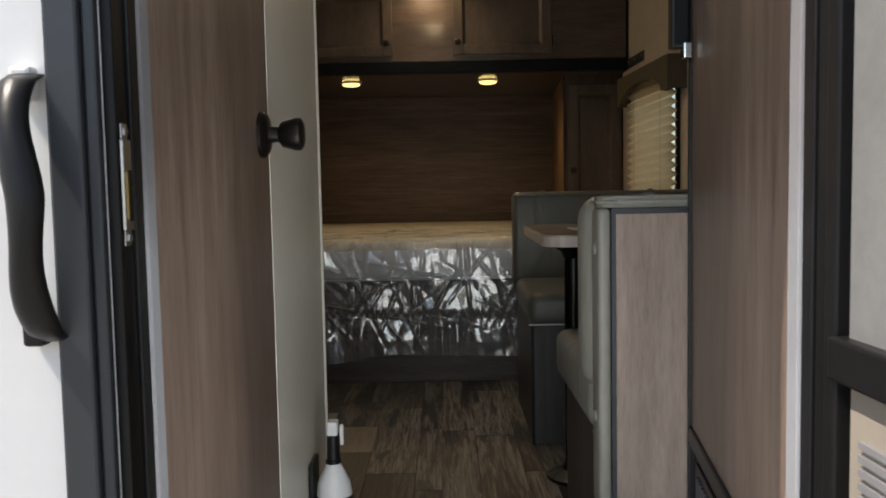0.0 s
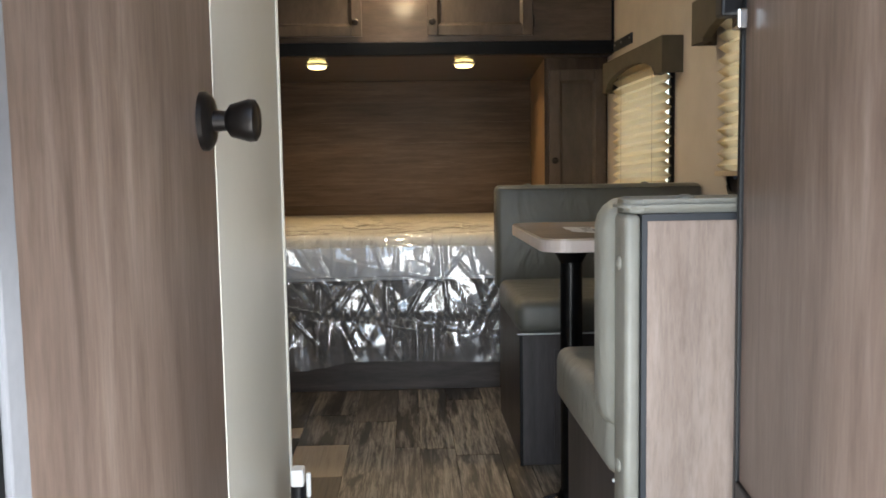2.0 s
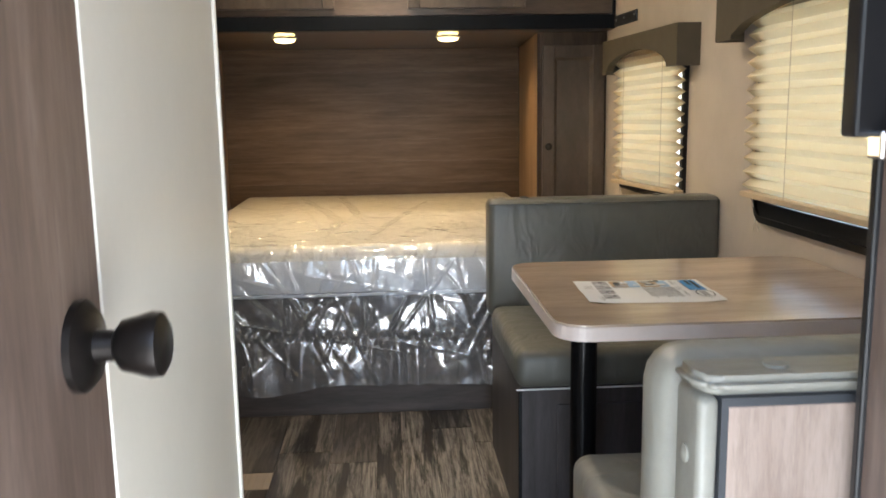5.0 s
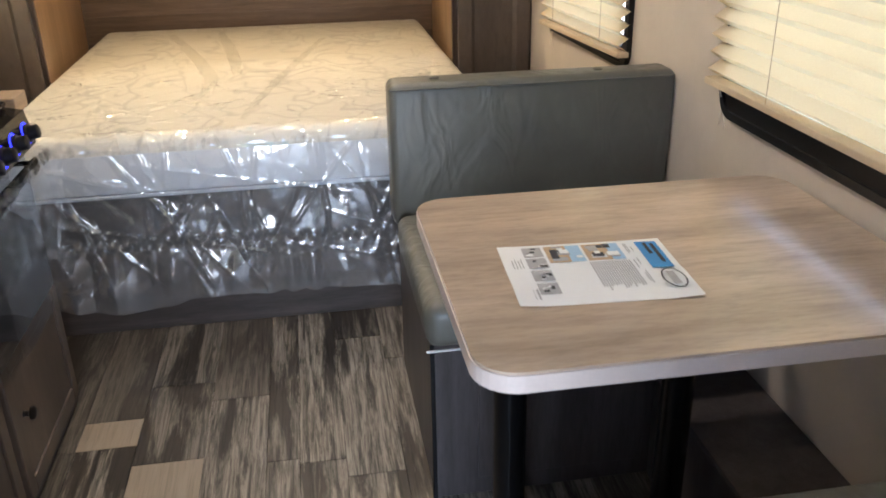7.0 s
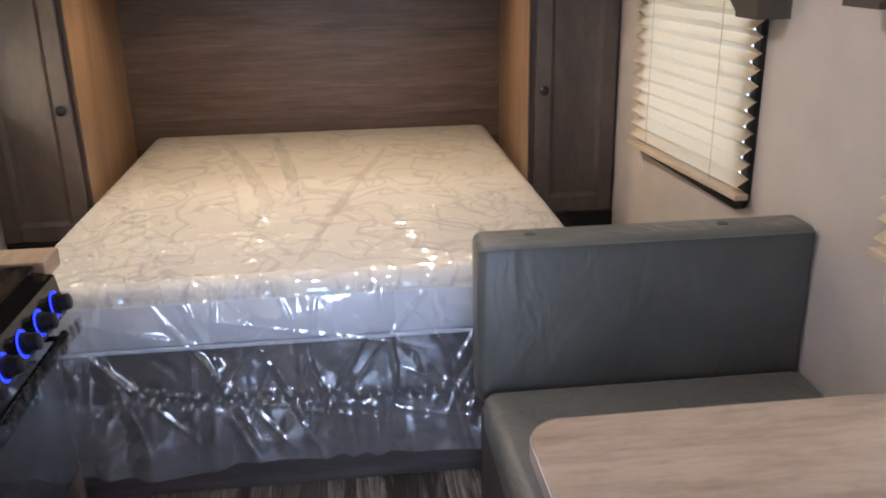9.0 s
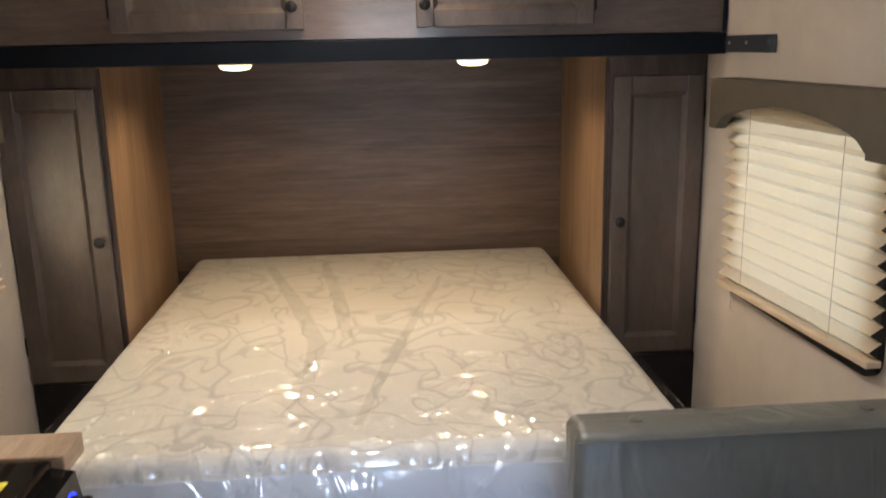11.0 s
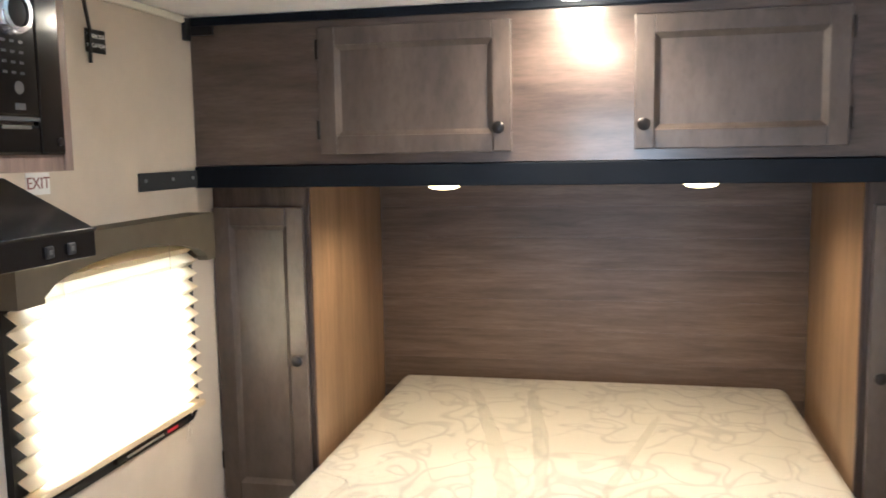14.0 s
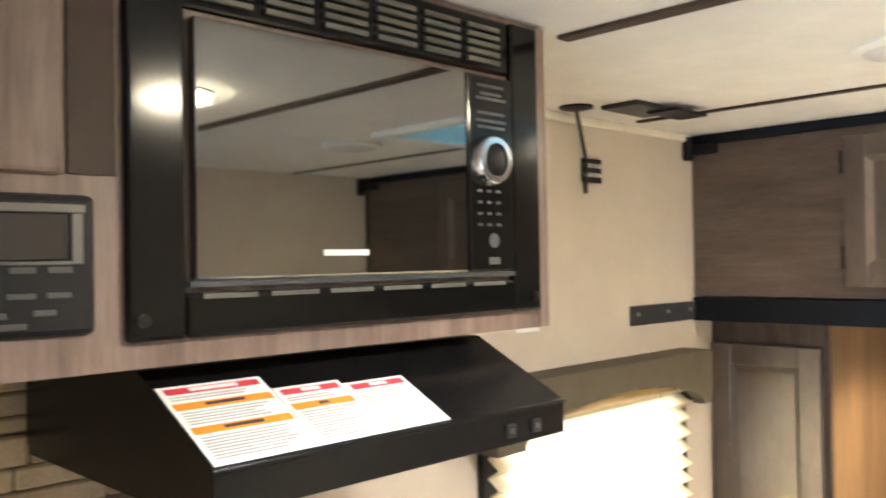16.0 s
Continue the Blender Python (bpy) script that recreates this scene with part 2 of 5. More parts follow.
def plank_material(pale=False, worn=0.0):
    """Weathered vinyl plank: one tone a plank, worn pale patches and dark grain along it."""
    m, nodes, links, sh = material("weathered_plank", 0.40)
    info = nodes.new("ShaderNodeObjectInfo")
    tone = ramp(nodes, links, info.outputs["Random"], [(0.0, (0.034, 0.027, 0.021)), (0.4, (0.05, 0.041, 0.032)), (0.75, (0.07, 0.057, 0.045)), (1.0, (0.10, 0.082, 0.065))])
    patch = noise_tex(nodes, links, coords(nodes, links, (17, 1.9, 1), per_object=True), 1.0, 7, 0.68, 0.5)
    wear = noise_tex(nodes, links, coords(nodes, links, (85, 4.2, 1), per_object=True), 1.0, 9, 0.8, 0.5)
    grain = noise_tex(nodes, links, coords(nodes, links, (150, 4.5, 1), per_object=True), 1.0, 6, 0.7, 0.6)
    both = mix(nodes, links, "MULTIPLY", 1.0, ramp(nodes, links, patch, [(0.46 - worn, (0.0,) * 3), (0.55 - worn, (1,) * 3)]), ramp(nodes, links, wear, [(0.40, (0.08,) * 3), (0.56, (1,) * 3)]))
    turn = nodes.new("ShaderNodeMath")
    turn.operation = "FRACT"
    seven = nodes.new("ShaderNodeMath")
    seven.operation = "MULTIPLY"
    seven.inputs[1].default_value = 7.31
    links.new(info.outputs["Random"], seven.inputs[0])
    links.new(seven.outputs[0], turn.inputs[0])
    both = mix(nodes, links, "MULTIPLY", 1.0, both, ramp(nodes, links, turn.outputs[0], [(0.1, (1.0 if worn else 0.35,) * 3), (0.6, (1,) * 3)]))
    dark = ramp(nodes, links, grain, [(0.34, (0.32,) * 3), (0.5, (0.95,) * 3), (0.8, (1.2,) * 3)])
    col = mix(nodes, links, "MIX", both, tone, (0.35, 0.307, 0.25)) if not pale else ramp(nodes, links, wear, [(0.2, (0.27, 0.215, 0.155)), (0.7, (0.38, 0.31, 0.235))])
    links.new(mix(nodes, links, "MULTIPLY", 0.35 if pale else 1.0, col, dark), sh.inputs["Base Color"])
    bump(nodes, links, sh, grain, 0.25, 0.001)
    return m


def dome_material():
    """Milky blue plastic that lets the sky's light through."""
    m, nodes, links, sh = material("vent_dome_plastic", 0.4)
    sh.inputs["Base Color"].default_value = (0.22, 0.47, 0.53, 1)
    tr = nodes.new("ShaderNodeBsdfTranslucent")
    tr.inputs[0].default_value = (0.18, 0.42, 0.47, 1)
    ms = nodes.new("ShaderNodeMixShader")
    ms.inputs[0].default_value = 0.6
    links.new(sh.outputs[0], ms.inputs[1])
    links.new(tr.outputs[0], ms.inputs[2])
    links.new(ms.outputs[0], nodes["Material Output"].inputs[0])
    return m


def glass_dark(name, colour, rough=0.03, ior=1.5):
    m, nodes, links, sh = material(name, rough)
    sh.inputs["Base Color"].default_value = (*colour, 1)
    sh.inputs["IOR"].default_value = ior
    sh.inputs["Specular IOR Level"].default_value = 0.8
    sh.inputs["Coat Weight"].default_value = 1.0
    sh.inputs["Coat Roughness"].default_value = 0.02
    return m


def clear_glass():
    m, nodes, links, sh = material("window_glass", 0.02)
    sh.inputs["Transmission Weight"].default_value = 1.0
    sh.inputs["Base Color"].default_value = (0.74, 0.78, 0.77, 1)
    return m


M_MATTRESS, M_FILM, M_BLIND, M_PLANK = mattress_material(), film_material("clear_film", 0.20, 0.125, 0.10, 0.07), cloth_blind(), plank_material()
M_PLANK_PALE = plank_material(True)
M_PLANK_WORN = plank_material(False, 0.055)
M_FILM_TOP = film_material("thin_clear_film", 0.27, 0.0, 0.14, 0.09)
M_FOLD = film_material("doubled_film", 0.03, 0.0, 0.1, 0.3, (0.968, 0.965, 0.955))
M_MATT_SIDE = plain("mattress_side_fabric", (0.72, 0.75, 0.80), 0.6, vary=0.05, scale=25, relief=0.25)
M_TAPE = plain("blue_white_tape", (0.55, 0.60, 0.68), 0.6, vary=0.05)
M_GLASS = clear_glass()
M_MW_GLASS = material("microwave_mirror_glass", 0.03, 1.0)[0]
M_MW_GLASS.node_tree.nodes["Principled BSDF"].inputs["Base Color"].default_value = (0.24, 0.24, 0.225, 1)
M_OVEN_GLASS = glass_dark("oven_glass", (0.006, 0.006, 0.007), 0.08)
M_GLOSS_BLACK = plain("gloss_black", (0.005, 0.005, 0.005), 0.12, vary=0.2, relief=0.02)
for dull in (M_GLOSS_BLACK, M_BLACK_METAL, M_BLACK):
    dull.node_tree.nodes["Principled BSDF"].inputs["Specular IOR Level"].default_value = 0.28
M_DOOR_LOW = plain("beige_door_panel", (0.30, 0.265, 0.225), 0.5, vary=0.1)
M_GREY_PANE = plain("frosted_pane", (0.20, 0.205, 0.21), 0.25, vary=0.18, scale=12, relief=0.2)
M_RED = plain("red_print", (0.55, 0.03, 0.05), 0.5, vary=0.05)
M_ORANGE = plain("orange_print", (0.85, 0.30, 0.02), 0.5, vary=0.05)
M_INK = plain("grey_print", (0.42, 0.42, 0.43), 0.6, vary=0.1)
M_DARK_INK = plain("black_print", (0.05, 0.05, 0.055), 0.6, vary=0.2)
M_BLUE = plain("blue_print", (0.06, 0.28, 0.62), 0.5, vary=0.05)
M_SKYBLUE = plain("pale_blue_print", (0.38, 0.58, 0.78), 0.5, vary=0.1)
M_TANPRINT = plain("tan_print", (0.55, 0.40, 0.25), 0.5, vary=0.15)
M_YELLOW = plain("yellow_label", (0.85, 0.72, 0.02), 0.5, vary=0.05)
M_LABEL_GREY = plain("grey_label_print", (0.065, 0.065, 0.065), 0.4, vary=0.1)
M_CHROME = plain("chrome", (0.75, 0.75, 0.76), 0.12, 1.0, vary=0.05, relief=0.0)
M_WHITE = plain("white_plastic", (0.80, 0.80, 0.79), 0.35, vary=0.04)
M_VENT_LENS = dome_material()
M_STONE = plain("ledger_stone", (0.52, 0.43, 0.31), 0.8, vary=0.35, scale=26, relief=0.7)
M_GROUT = plain("grout", (0.16, 0.13, 0.10), 0.9)

for m, level in ((M_BAND, 0.12), (M_BLACK_METAL, 0.22), (M_HEAD, 0.32), (M_PANEL_V, 0.3), (M_STRIP, 0.2)):
    m.node_tree.nodes["Principled BSDF"].inputs["Specular IOR Level"].default_value = level

# ---- geometry helpers ----


def box(bm, lo, hi, bevel=0.0, seg=2):
    c = [(a + b) / 2 for a, b in zip(lo, hi)]
    s = [abs(b - a) for a, b in zip(lo, hi)]
    made = bmesh.ops.create_cube(bm, size=1, matrix=Matrix.Translation(c) @ Matrix.Diagonal((*s, 1)))["verts"]
    if bevel > 0:
        edges = list({e for v in made for e in v.link_edges})
        bmesh.ops.bevel(bm, geom=edges, offset=min(bevel, min(s) * 0.49), segments=seg, profile=0.5, affect="EDGES")
    return bm


def tube(bm, p, q, r, r2=None, seg=20):
    """A capped cylinder or cone from p to q."""
    p, q = Vector(p), Vector(q)
    m = Matrix.Translation((p + q) / 2) @ (q - p).to_track_quat("Z", "Y").to_matrix().to_4x4()
    bmesh.ops.create_cone(bm, cap_ends=True, segments=seg, radius1=r, radius2=r if r2 is None else r2, depth=(q - p).length, matrix=m)
    return bm


def lathe(bm, axis_from, axis_to, profile, seg=24):
    """A turned body: profile of (along, radius) from axis_from towards axis_to."""
    a, d = Vector(axis_from), (Vector(axis_to) - Vector(axis_from)).normalized()
    rot = d.to_track_quat("Z", "Y").to_matrix()
    rings = []
    for h, r in profile:
        rings.append([bm.verts.new(a + rot @ Vector((r * math.cos(k * math.tau / seg), r * math.sin(k * math.tau / seg), h))) for k in range(seg)])
    for lo, hi in zip(rings, rings[1:]):
        for k in range(seg):
            bm.faces.new((lo[k], lo[(k + 1) % seg], hi[(k + 1) % seg], hi[k]))
    bm.faces.new(rings[0][::-1])
    bm.faces.new(rings[-1])
    return bm


def outline(bm, pts, depth_axis, lo, hi):
    """A flat outline of (u, v) points pushed from lo to hi along the axis x, y or z."""
    def at(u, v, w):
        return {"x": (w, u, v), "y": (u, w, v), "z": (u, v, w)}[depth_axis]
    a = [bm.verts.new(at(u, v, lo)) for u, v in pts]
    b = [bm.verts.new(at(u, v, hi)) for u, v in pts]
    n = len(pts)
    bm.faces.new(a[::-1])
    bm.faces.new(b)
    for k in range(n):
        bm.faces.new((a[k], a[(k + 1) % n], b[(k + 1) % n], b[k]))
    bmesh.ops.recalc_face_normals(bm, faces=bm.faces[:])
    return bm


def rounded(x0, y0, x1, y1, r, seg=6):
    pts = []
    for cx, cy, a0 in ((x1 - r, y1 - r, 0), (x0 + r, y1 - r, 90), (x0 + r, y0 + r, 180), (x1 - r, y0 + r, 270)):
        for k in range(seg + 1):
            a = radians(a0 + 90 * k / seg)
            pts.append((cx + r * math.cos(a), cy + r * math.sin(a)))
    return pts


def mesh_from(bm, name, mat, smooth=False):
    bmesh.ops.recalc_face_normals(bm, faces=bm.faces[:])
    me = bpy.data.meshes.new(name)
    bm.to_mesh(me)
    bm.free()
    me.materials.append(mat)
    for p in me.polygons:
        p.use_smooth = smooth
    if smooth:
        me.set_sharp_from_angle(angle=radians(38))
    return me


def part(name, bm, mat, parent=None, label="", smooth=False):
    ob = new(name, mesh_from(bm, name, mat, smooth))
    ob.parent = parent
    if label:
        ob["label"] = label
    return ob


def thing(name, at=(0, 0, 0), label="", category="", group="", kind=""):
    ob = new(name)
    ob.empty_display_size = 0.05
    ob.location = at
    return tagged(ob, label, category, group, kind)


def B(lo, hi, bevel=0.0, seg=2):
    return box(bmesh.new(), lo, hi, bevel, seg)


def structure(name, bm, mat, label, smooth=False):
    return tagged(part(name, bm, mat, None, "", smooth), label, "", "", "structure")


# ---- structure ----
WX, Y0, Y1, CZ = 1.10, 0.90, 5.72, 1.955
DL, DR, DT = -0.21, 0.43, 1.80
# the east wall draws in towards the bed end
TAPER, TAPER_Y = 0.033, 3.45
ALONG_TAPER = Matrix.Translation((WX, TAPER_Y, 0)) @ Matrix.Rotation(math.atan(TAPER), 4, "Z") @ Matrix.Translation((-WX, -TAPER_Y, 0))


def east(y):
    return WX - TAPER * max(0.0, y - TAPER_Y)


WIN_R1, WIN_R2, WIN_L = (3.735, 4.40, 0.83, 1.30), (1.75, 3.09, 0.855, 1.38), (3.79, 4.42, 0.875, 1.28)


def side_wall(name, x0, x1, holes, label):
    """A side wall with window openings: piers, and pieces under and over each opening."""
    bm = bmesh.new()
    y = Y0 - 0.10
    for a, b, lo, hi in sorted(holes):
        box(bm, (x0, y, -0.05), (x1, a, CZ + 0.05))
        box(bm, (x0, a, -0.05), (x1, b, lo))
        box(bm, (x0, a, hi), (x1, b, CZ + 0.05))
        y = b
    box(bm, (x0, y, -0.05), (x1, Y1 + 0.05, CZ + 0.05))
    if x0 > 0:
        for v in bm.verts:
            v.co.x -= TAPER * max(0.0, v.co.y - TAPER_Y)
    return structure(name, bm, M_WALL, label)


side_wall("wall_east", WX, WX + 0.045, [WIN_R1, WIN_R2], "beige wallboard side wall with two window openings")
side_wall("wall_west", -WX - 0.045, -WX, [WIN_L], "beige wallboard side wall with a window opening")
structure("wall_north", B((-WX, Y1, -0.05), (WX, Y1 + 0.05, CZ + 0.05)), M_WALL, "front end wall behind the bed")
rear = bmesh.new()
box(rear, (-WX, 0.80, -0.05), (DL, Y0, CZ + 0.05))
box(rear, (DR, 0.80, -0.05), (WX, Y0, CZ + 0.05))
box(rear, (DL, 0.80, DT), (DR, Y0, CZ + 0.05))
structure("wall_south", rear, M_EXTERIOR, "white fibreglass rear wall with the entry doorway")
# ceiling with a hole for the roof vent
VENT = (-0.185, 0.165, 3.88, 4.23)
ce = bmesh.new()
box(ce, (-WX, Y0, CZ), (VENT[0], Y1, CZ + 0.05))
box(ce, (VENT[1], Y0, CZ), (WX, Y1, CZ + 0.05))
box(ce, (VENT[0], Y0, CZ), (VENT[1], VENT[2], CZ + 0.05))
box(ce, (VENT[0], VENT[3], CZ), (VENT[1], Y1, CZ + 0.05))
structure("ceiling", ce, M_CEIL, "white textured ceiling board")
structure("ground", B((-60, -60, -0.72), (60, 60, -0.62)), M_GROUND, "pale gravel ground outside")
floor = structure("floor", B((-WX, 0.80, -0.05), (WX, Y1, -0.006)), M_STRIP, "dark vinyl plank floor")

# bathroom walls beside the entry
WBX = -0.203
structure("wall_bath_side", B((WBX - 0.035, 1.462, 0), (WBX, 2.0, CZ), 0.002), M_WALL2, "pale satin partition wall of the bathroom")
structure("wall_bath_end", B((-WX, 1.965, 0), (WBX - 0.035, 2.0, CZ)), M_WALL2, "pale partition wall at the bathroom's end")
structure("trim_bath_corner", B((WBX - 0.02, 2.0, 0), (WBX + 0.004, 2.012, CZ), 0.004), M_TRIM, "cream corner trim strip")
# closet beside the entry, its wall running slightly outwards from the doorway to the dinette
CLOSET = pose(DR, Y0, 0, 0, 0, -math.degrees(math.atan2(0.087, 0.65)))
LEN = math.hypot(0.087, 0.65)


def closet_piece(name, bm, mat, label):
    ob = structure(name, bm, mat, label)
    ob.matrix_basis = CLOSET
    return ob


closet_piece("wall_closet_side", B((0, 0.002, 0.44), (0.03, LEN, CZ)), M_ENTRY, "taupe wood-grain closet wall beside the entry")
closet_piece("wall_closet_low", B((0.006, 0.002, 0), (0.03, LEN, 0.41)), M_BLACK, "black panel low on the closet wall")
closet_piece("trim_closet_base", B((-0.006, 0.002, 0.41), (0.03, LEN, 0.44), 0.003), M_BLACK, "black trim under the closet wall")
closet_piece("trim_closet_edge", B((-0.006, LEN, 0), (0.03, LEN + 0.015, CZ), 0.003), M_BLACK, "black corner trim of the closet wall")
structure("wall_closet_end", B((0.54, 1.535, 0), (WX, 1.565, CZ)), M_ENTRY, "closet end wall")

# entry door frame
OUT = 0.80
frame_bm = bmesh.new()
for lo, hi in (((DL - 0.042, OUT - 0.018, -0.05), (DL - 0.012, OUT - 0.0005, DT + 0.04)), ((DL - 0.012, OUT - 0.012, -0.05), (DL, OUT - 0.0005, DT)), ((DR, OUT - 0.018, -0.05), (DR + 0.042, OUT - 0.0005, DT + 0.04)), ((DL - 0.012, OUT - 0.018, DT), (DR, OUT - 0.0005, DT + 0.04))):
    box(frame_bm, lo, hi, 0.003)
structure("trim_door_frame", frame_bm, M_FRAME, "dark metal entry door frame")
jamb_bm = bmesh.new()
for s, x in ((1, DL), (-1, DR)):
    for y0, y1, d in ((OUT, 0.822, 0.010), (0.822, 0.845, 0.004), (0.845, 0.867, 0.008)):
        xs = sorted((x - s * 0.001, x + s * d))
        box(jamb_bm, (xs[0], y0, -0.02), (xs[1], y1, DT), 0.002)
structure("trim_door_jamb", jamb_bm, M_BLACK, "black door jamb lining with ribs")
gasket_bm = bmesh.new()
for s, x in ((1, DL), (-1, DR)):
    xs = sorted((x - s * 0.001, x + s * 0.008))
    box(gasket_bm, (xs[0], 0.874, -0.02), (xs[1], 0.902, DT), 0.003)
structure("trim_door_gasket", gasket_bm, M_GASKET, "grey rubber trim inside the doorway")

# bathroom door, a little ajar
bd = thing("bathroom_door", (DL + 0.003, 0.908, 0.0), "closed wood-grain bathroom door beside the entry", "door")
leaf_len, leaf_turn = 0.55, 0.4
part("door_leaf", B((-0.022, 0, 0.03), (0.0, leaf_len, 1.88), 0.002), M_ENTRY, bd)
bd.rotation_euler = (0, 0, -radians(leaf_turn))
kn = part("door_knob", lathe(bmesh.new(), (0, 0.495, 0.962), (1, 0.495, 0.962), [(0, 0.036), (0.006, 0.036), (0.012, 0.029), (0.014, 0.013), (0.028, 0.012), (0.034, 0.02), (0.056, 0.026), (0.063, 0.025), (0.067, 0.018)], 32), M_KNOB, bd, "dark bronze knob", True)
part("latch_plate", B((-0.018, leaf_len, 0.92), (-0.004, leaf_len + 0.003, 0.98)), M_STEEL, bd)

# ---- bed end: closets, cabinets, headboard ----
CL, CR, CF = -0.79, 0.75, 4.70


def panel_door(parent, x0, x1, z0, z1, y, knob_at, rail=0.05):
    """A framed cabinet door that faces -y, with a recessed panel, bead and knob."""
    t = 0.018
    d = part("door", B((x0, y - t, z0), (x0 + rail, y, z1), 0.003), M_DOOR, parent)
    part("door_stile", B((x1 - rail, y - t, z0), (x1, y, z1), 0.003), M_DOOR, d)
    part("door_rail", B((x0 + rail, y - t, z0), (x1 - rail, y, z0 + rail), 0.003), M_DOOR, d)
    part("door_rail", B((x0 + rail, y - t, z1 - rail), (x1 - rail, y, z1), 0.003), M_DOOR, d)
    a, b, c, e = x0 + rail, x1 - rail, z0 + rail, z1 - rail
    bm = bmesh.new()
    w, yo, yi = 0.013, y - t + 0.001, y - t + 0.012
    for p, q in (((a, c), (b, c)), ((b, c), (b, e)), ((b, e), (a, e)), ((a, e), (a, c))):
        def inn(u):
            return (u[0] + (w if u[0] == a else -w), u[1] + (w if u[1] == c else -w))
        vs = [bm.verts.new((p[0], yo, p[1])), bm.verts.new((q[0], yo, q[1])), bm.verts.new((inn(q)[0], yi, inn(q)[1])), bm.verts.new((inn(p)[0], yi, inn(p)[1]))]
        bm.faces.new(vs)
    box(bm, (a, yi, c), (b, y - 0.001, e))
    part("door_panel", bm, M_DOOR, d)
    kx, kz = knob_at
    part("knob", lathe(bmesh.new(), (kx, y - t, kz), (kx, y - t - 1, kz), [(0, 0.010), (0.004, 0.006), (0.012, 0.007), (0.016, 0.0155), (0.022, 0.0165), (0.027, 0.010)], 20), M_KNOB, d, "dark bronze knob", True)
    return d


def hinge(parent, x, y, z):
    part("hinge", B((x - 0.004, y - 0.012, z - 0.028), (x + 0.004, y, z + 0.028), 0.003), M_KNOB, parent)


def bed_closet(x0, x1, inner, front):
    c = thing("closet", ((x0 + x1) / 2, front, 0.0), "tall dark stained wood closet beside the bed", "closet", "closets beside the bed")
    c.location = (0, 0, 0)
    yb = Y1 - 0.022
    back = x1 - 0.085 if inner > 0 else x0 + 0.070
    body = [(x0, front), (x1, front), (back, yb), (x0, yb)] if inner > 0 else [(x0, front), (x1, front), (x1, yb), (back, yb)]
    part("body", outline(bmesh.new(), body, "z", 0.0, 1.469), M_PANEL_V, c)
    e, s = (x1, 1) if inner > 0 else (x0, -1)
    part("side_panel", outline(bmesh.new(), [(e, front + 0.003), (e + s * 0.006, front + 0.003), (back + s * 0.006, yb), (back, yb)], "z", 0.0, 1.468), M_OAK, c, "light oak side panel")
    sx = (x1, x1 + 0.006) if inner > 0 else (x0 - 0.006, x0)
    part("corner_trim", B((sx[0] - 0.003, front - 0.006, 0.0), (sx[1] + 0.003, front + 0.004, 1.466), 0.002), M_STRIP, c)
    a, b = (x0 + 0.004, x1 - 0.010) if inner > 0 else (x0 + 0.014, x1 - 0.016)
    d = panel_door(c, a, b, 0.50, 1.408, front - 0.001, ((b - 0.025) if inner > 0 else (a + 0.025), 0.95), 0.055)
    hx = a - 0.005 if inner > 0 else b + 0.005
    hinge(d, hx, front - 0.002, 1.30)
    hinge(d, hx, front - 0.002, 0.62)
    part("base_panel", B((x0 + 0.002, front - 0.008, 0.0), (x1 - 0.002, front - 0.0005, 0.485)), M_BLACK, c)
    return c


bed_closet(-WX + 0.002, CL - 0.006, 1, 4.66)
bed_closet(CR - 0.006, east(CF) + 0.004, -1, CF)
head = thing("headboard_panel", (0, 0, 0), "dark brown horizontal wood-grain headboard panel", "headboard")
part("backing", B((CL - 0.1, Y1 - 0.012, 0.0), (CR + 0.1, Y1 - 0.003, 1.469)), M_STRIP, head)
for k in range(7):
    z0, z1 = 0.58 + k * 0.1265, 0.58 + (k + 1) * 0.1265 - 0.0004
    part("board", B((CL - 0.095, Y1 - 0.020, z0), (CR + 0.08, Y1 - 0.0125, z1 + (0.003 if k == 6 else 0))), M_HEAD, head)

UF = 4.57
up = thing("overhead_cabinet", (0, 0, 0), "dark wood overhead cabinet with two framed doors above the bed", "cabinet")
ER = east(UF) - 0.004
part("body", B((-WX + 0.002, UF, 1.535), (ER, Y1 - 0.003, CZ - 0.002)), M_PANEL_H, up)
part("edge_trim", B((ER - 0.012, UF - 0.006, 1.533), (ER + 0.001, UF - 0.0005, CZ - 0.03), 0.002), M_BAND, up)
d = panel_door(up, -0.71, -0.175, 1.562, 1.908, UF - 0.001, (-0.206, 1.625))
hinge(d, -0.716, UF - 0.002, 1.85), hinge(d, -0.716, UF - 0.002, 1.63)
d = panel_door(up, 0.144, 0.657, 1.562, 1.903, UF - 0.001, (0.167, 1.625))
hinge(d, 0.663, UF - 0.002, 1.85), hinge(d, 0.663, UF - 0.002, 1.63)
part("top_trim", B((-WX + 0.002, UF - 0.014, CZ - 0.026), (ER, UF - 0.001, CZ - 0.002), 0.003), M_BAND, up, "black trim under the ceiling")
part("light_rail", B((-WX + 0.002, UF - 0.012, 1.471), (ER, UF + 0.03, 1.532), 0.003), M_BAND, up, "dark navy band under the doors")
part("underside", B((-WX + 0.002, UF + 0.031, 1.4695), (ER, Y1 - 0.003, 1.532)), M_PANEL_H, up)
for s, e in ((1, -WX + 0.003), (-1, ER - 0.001)):
    xs = sorted((e, e + s * 0.075))
    part("corner_block", B((xs[0], UF - 0.020, CZ - 0.052), (xs[1], UF - 0.002, CZ - 0.027), 0.003), M_BLACK, up)
    xs = sorted((e, e + s * 0.014))
    part("corner_block", B((xs[0], UF - 0.05, CZ - 0.068), (xs[1], UF - 0.0205, CZ - 0.006), 0.003), M_BLACK, up)


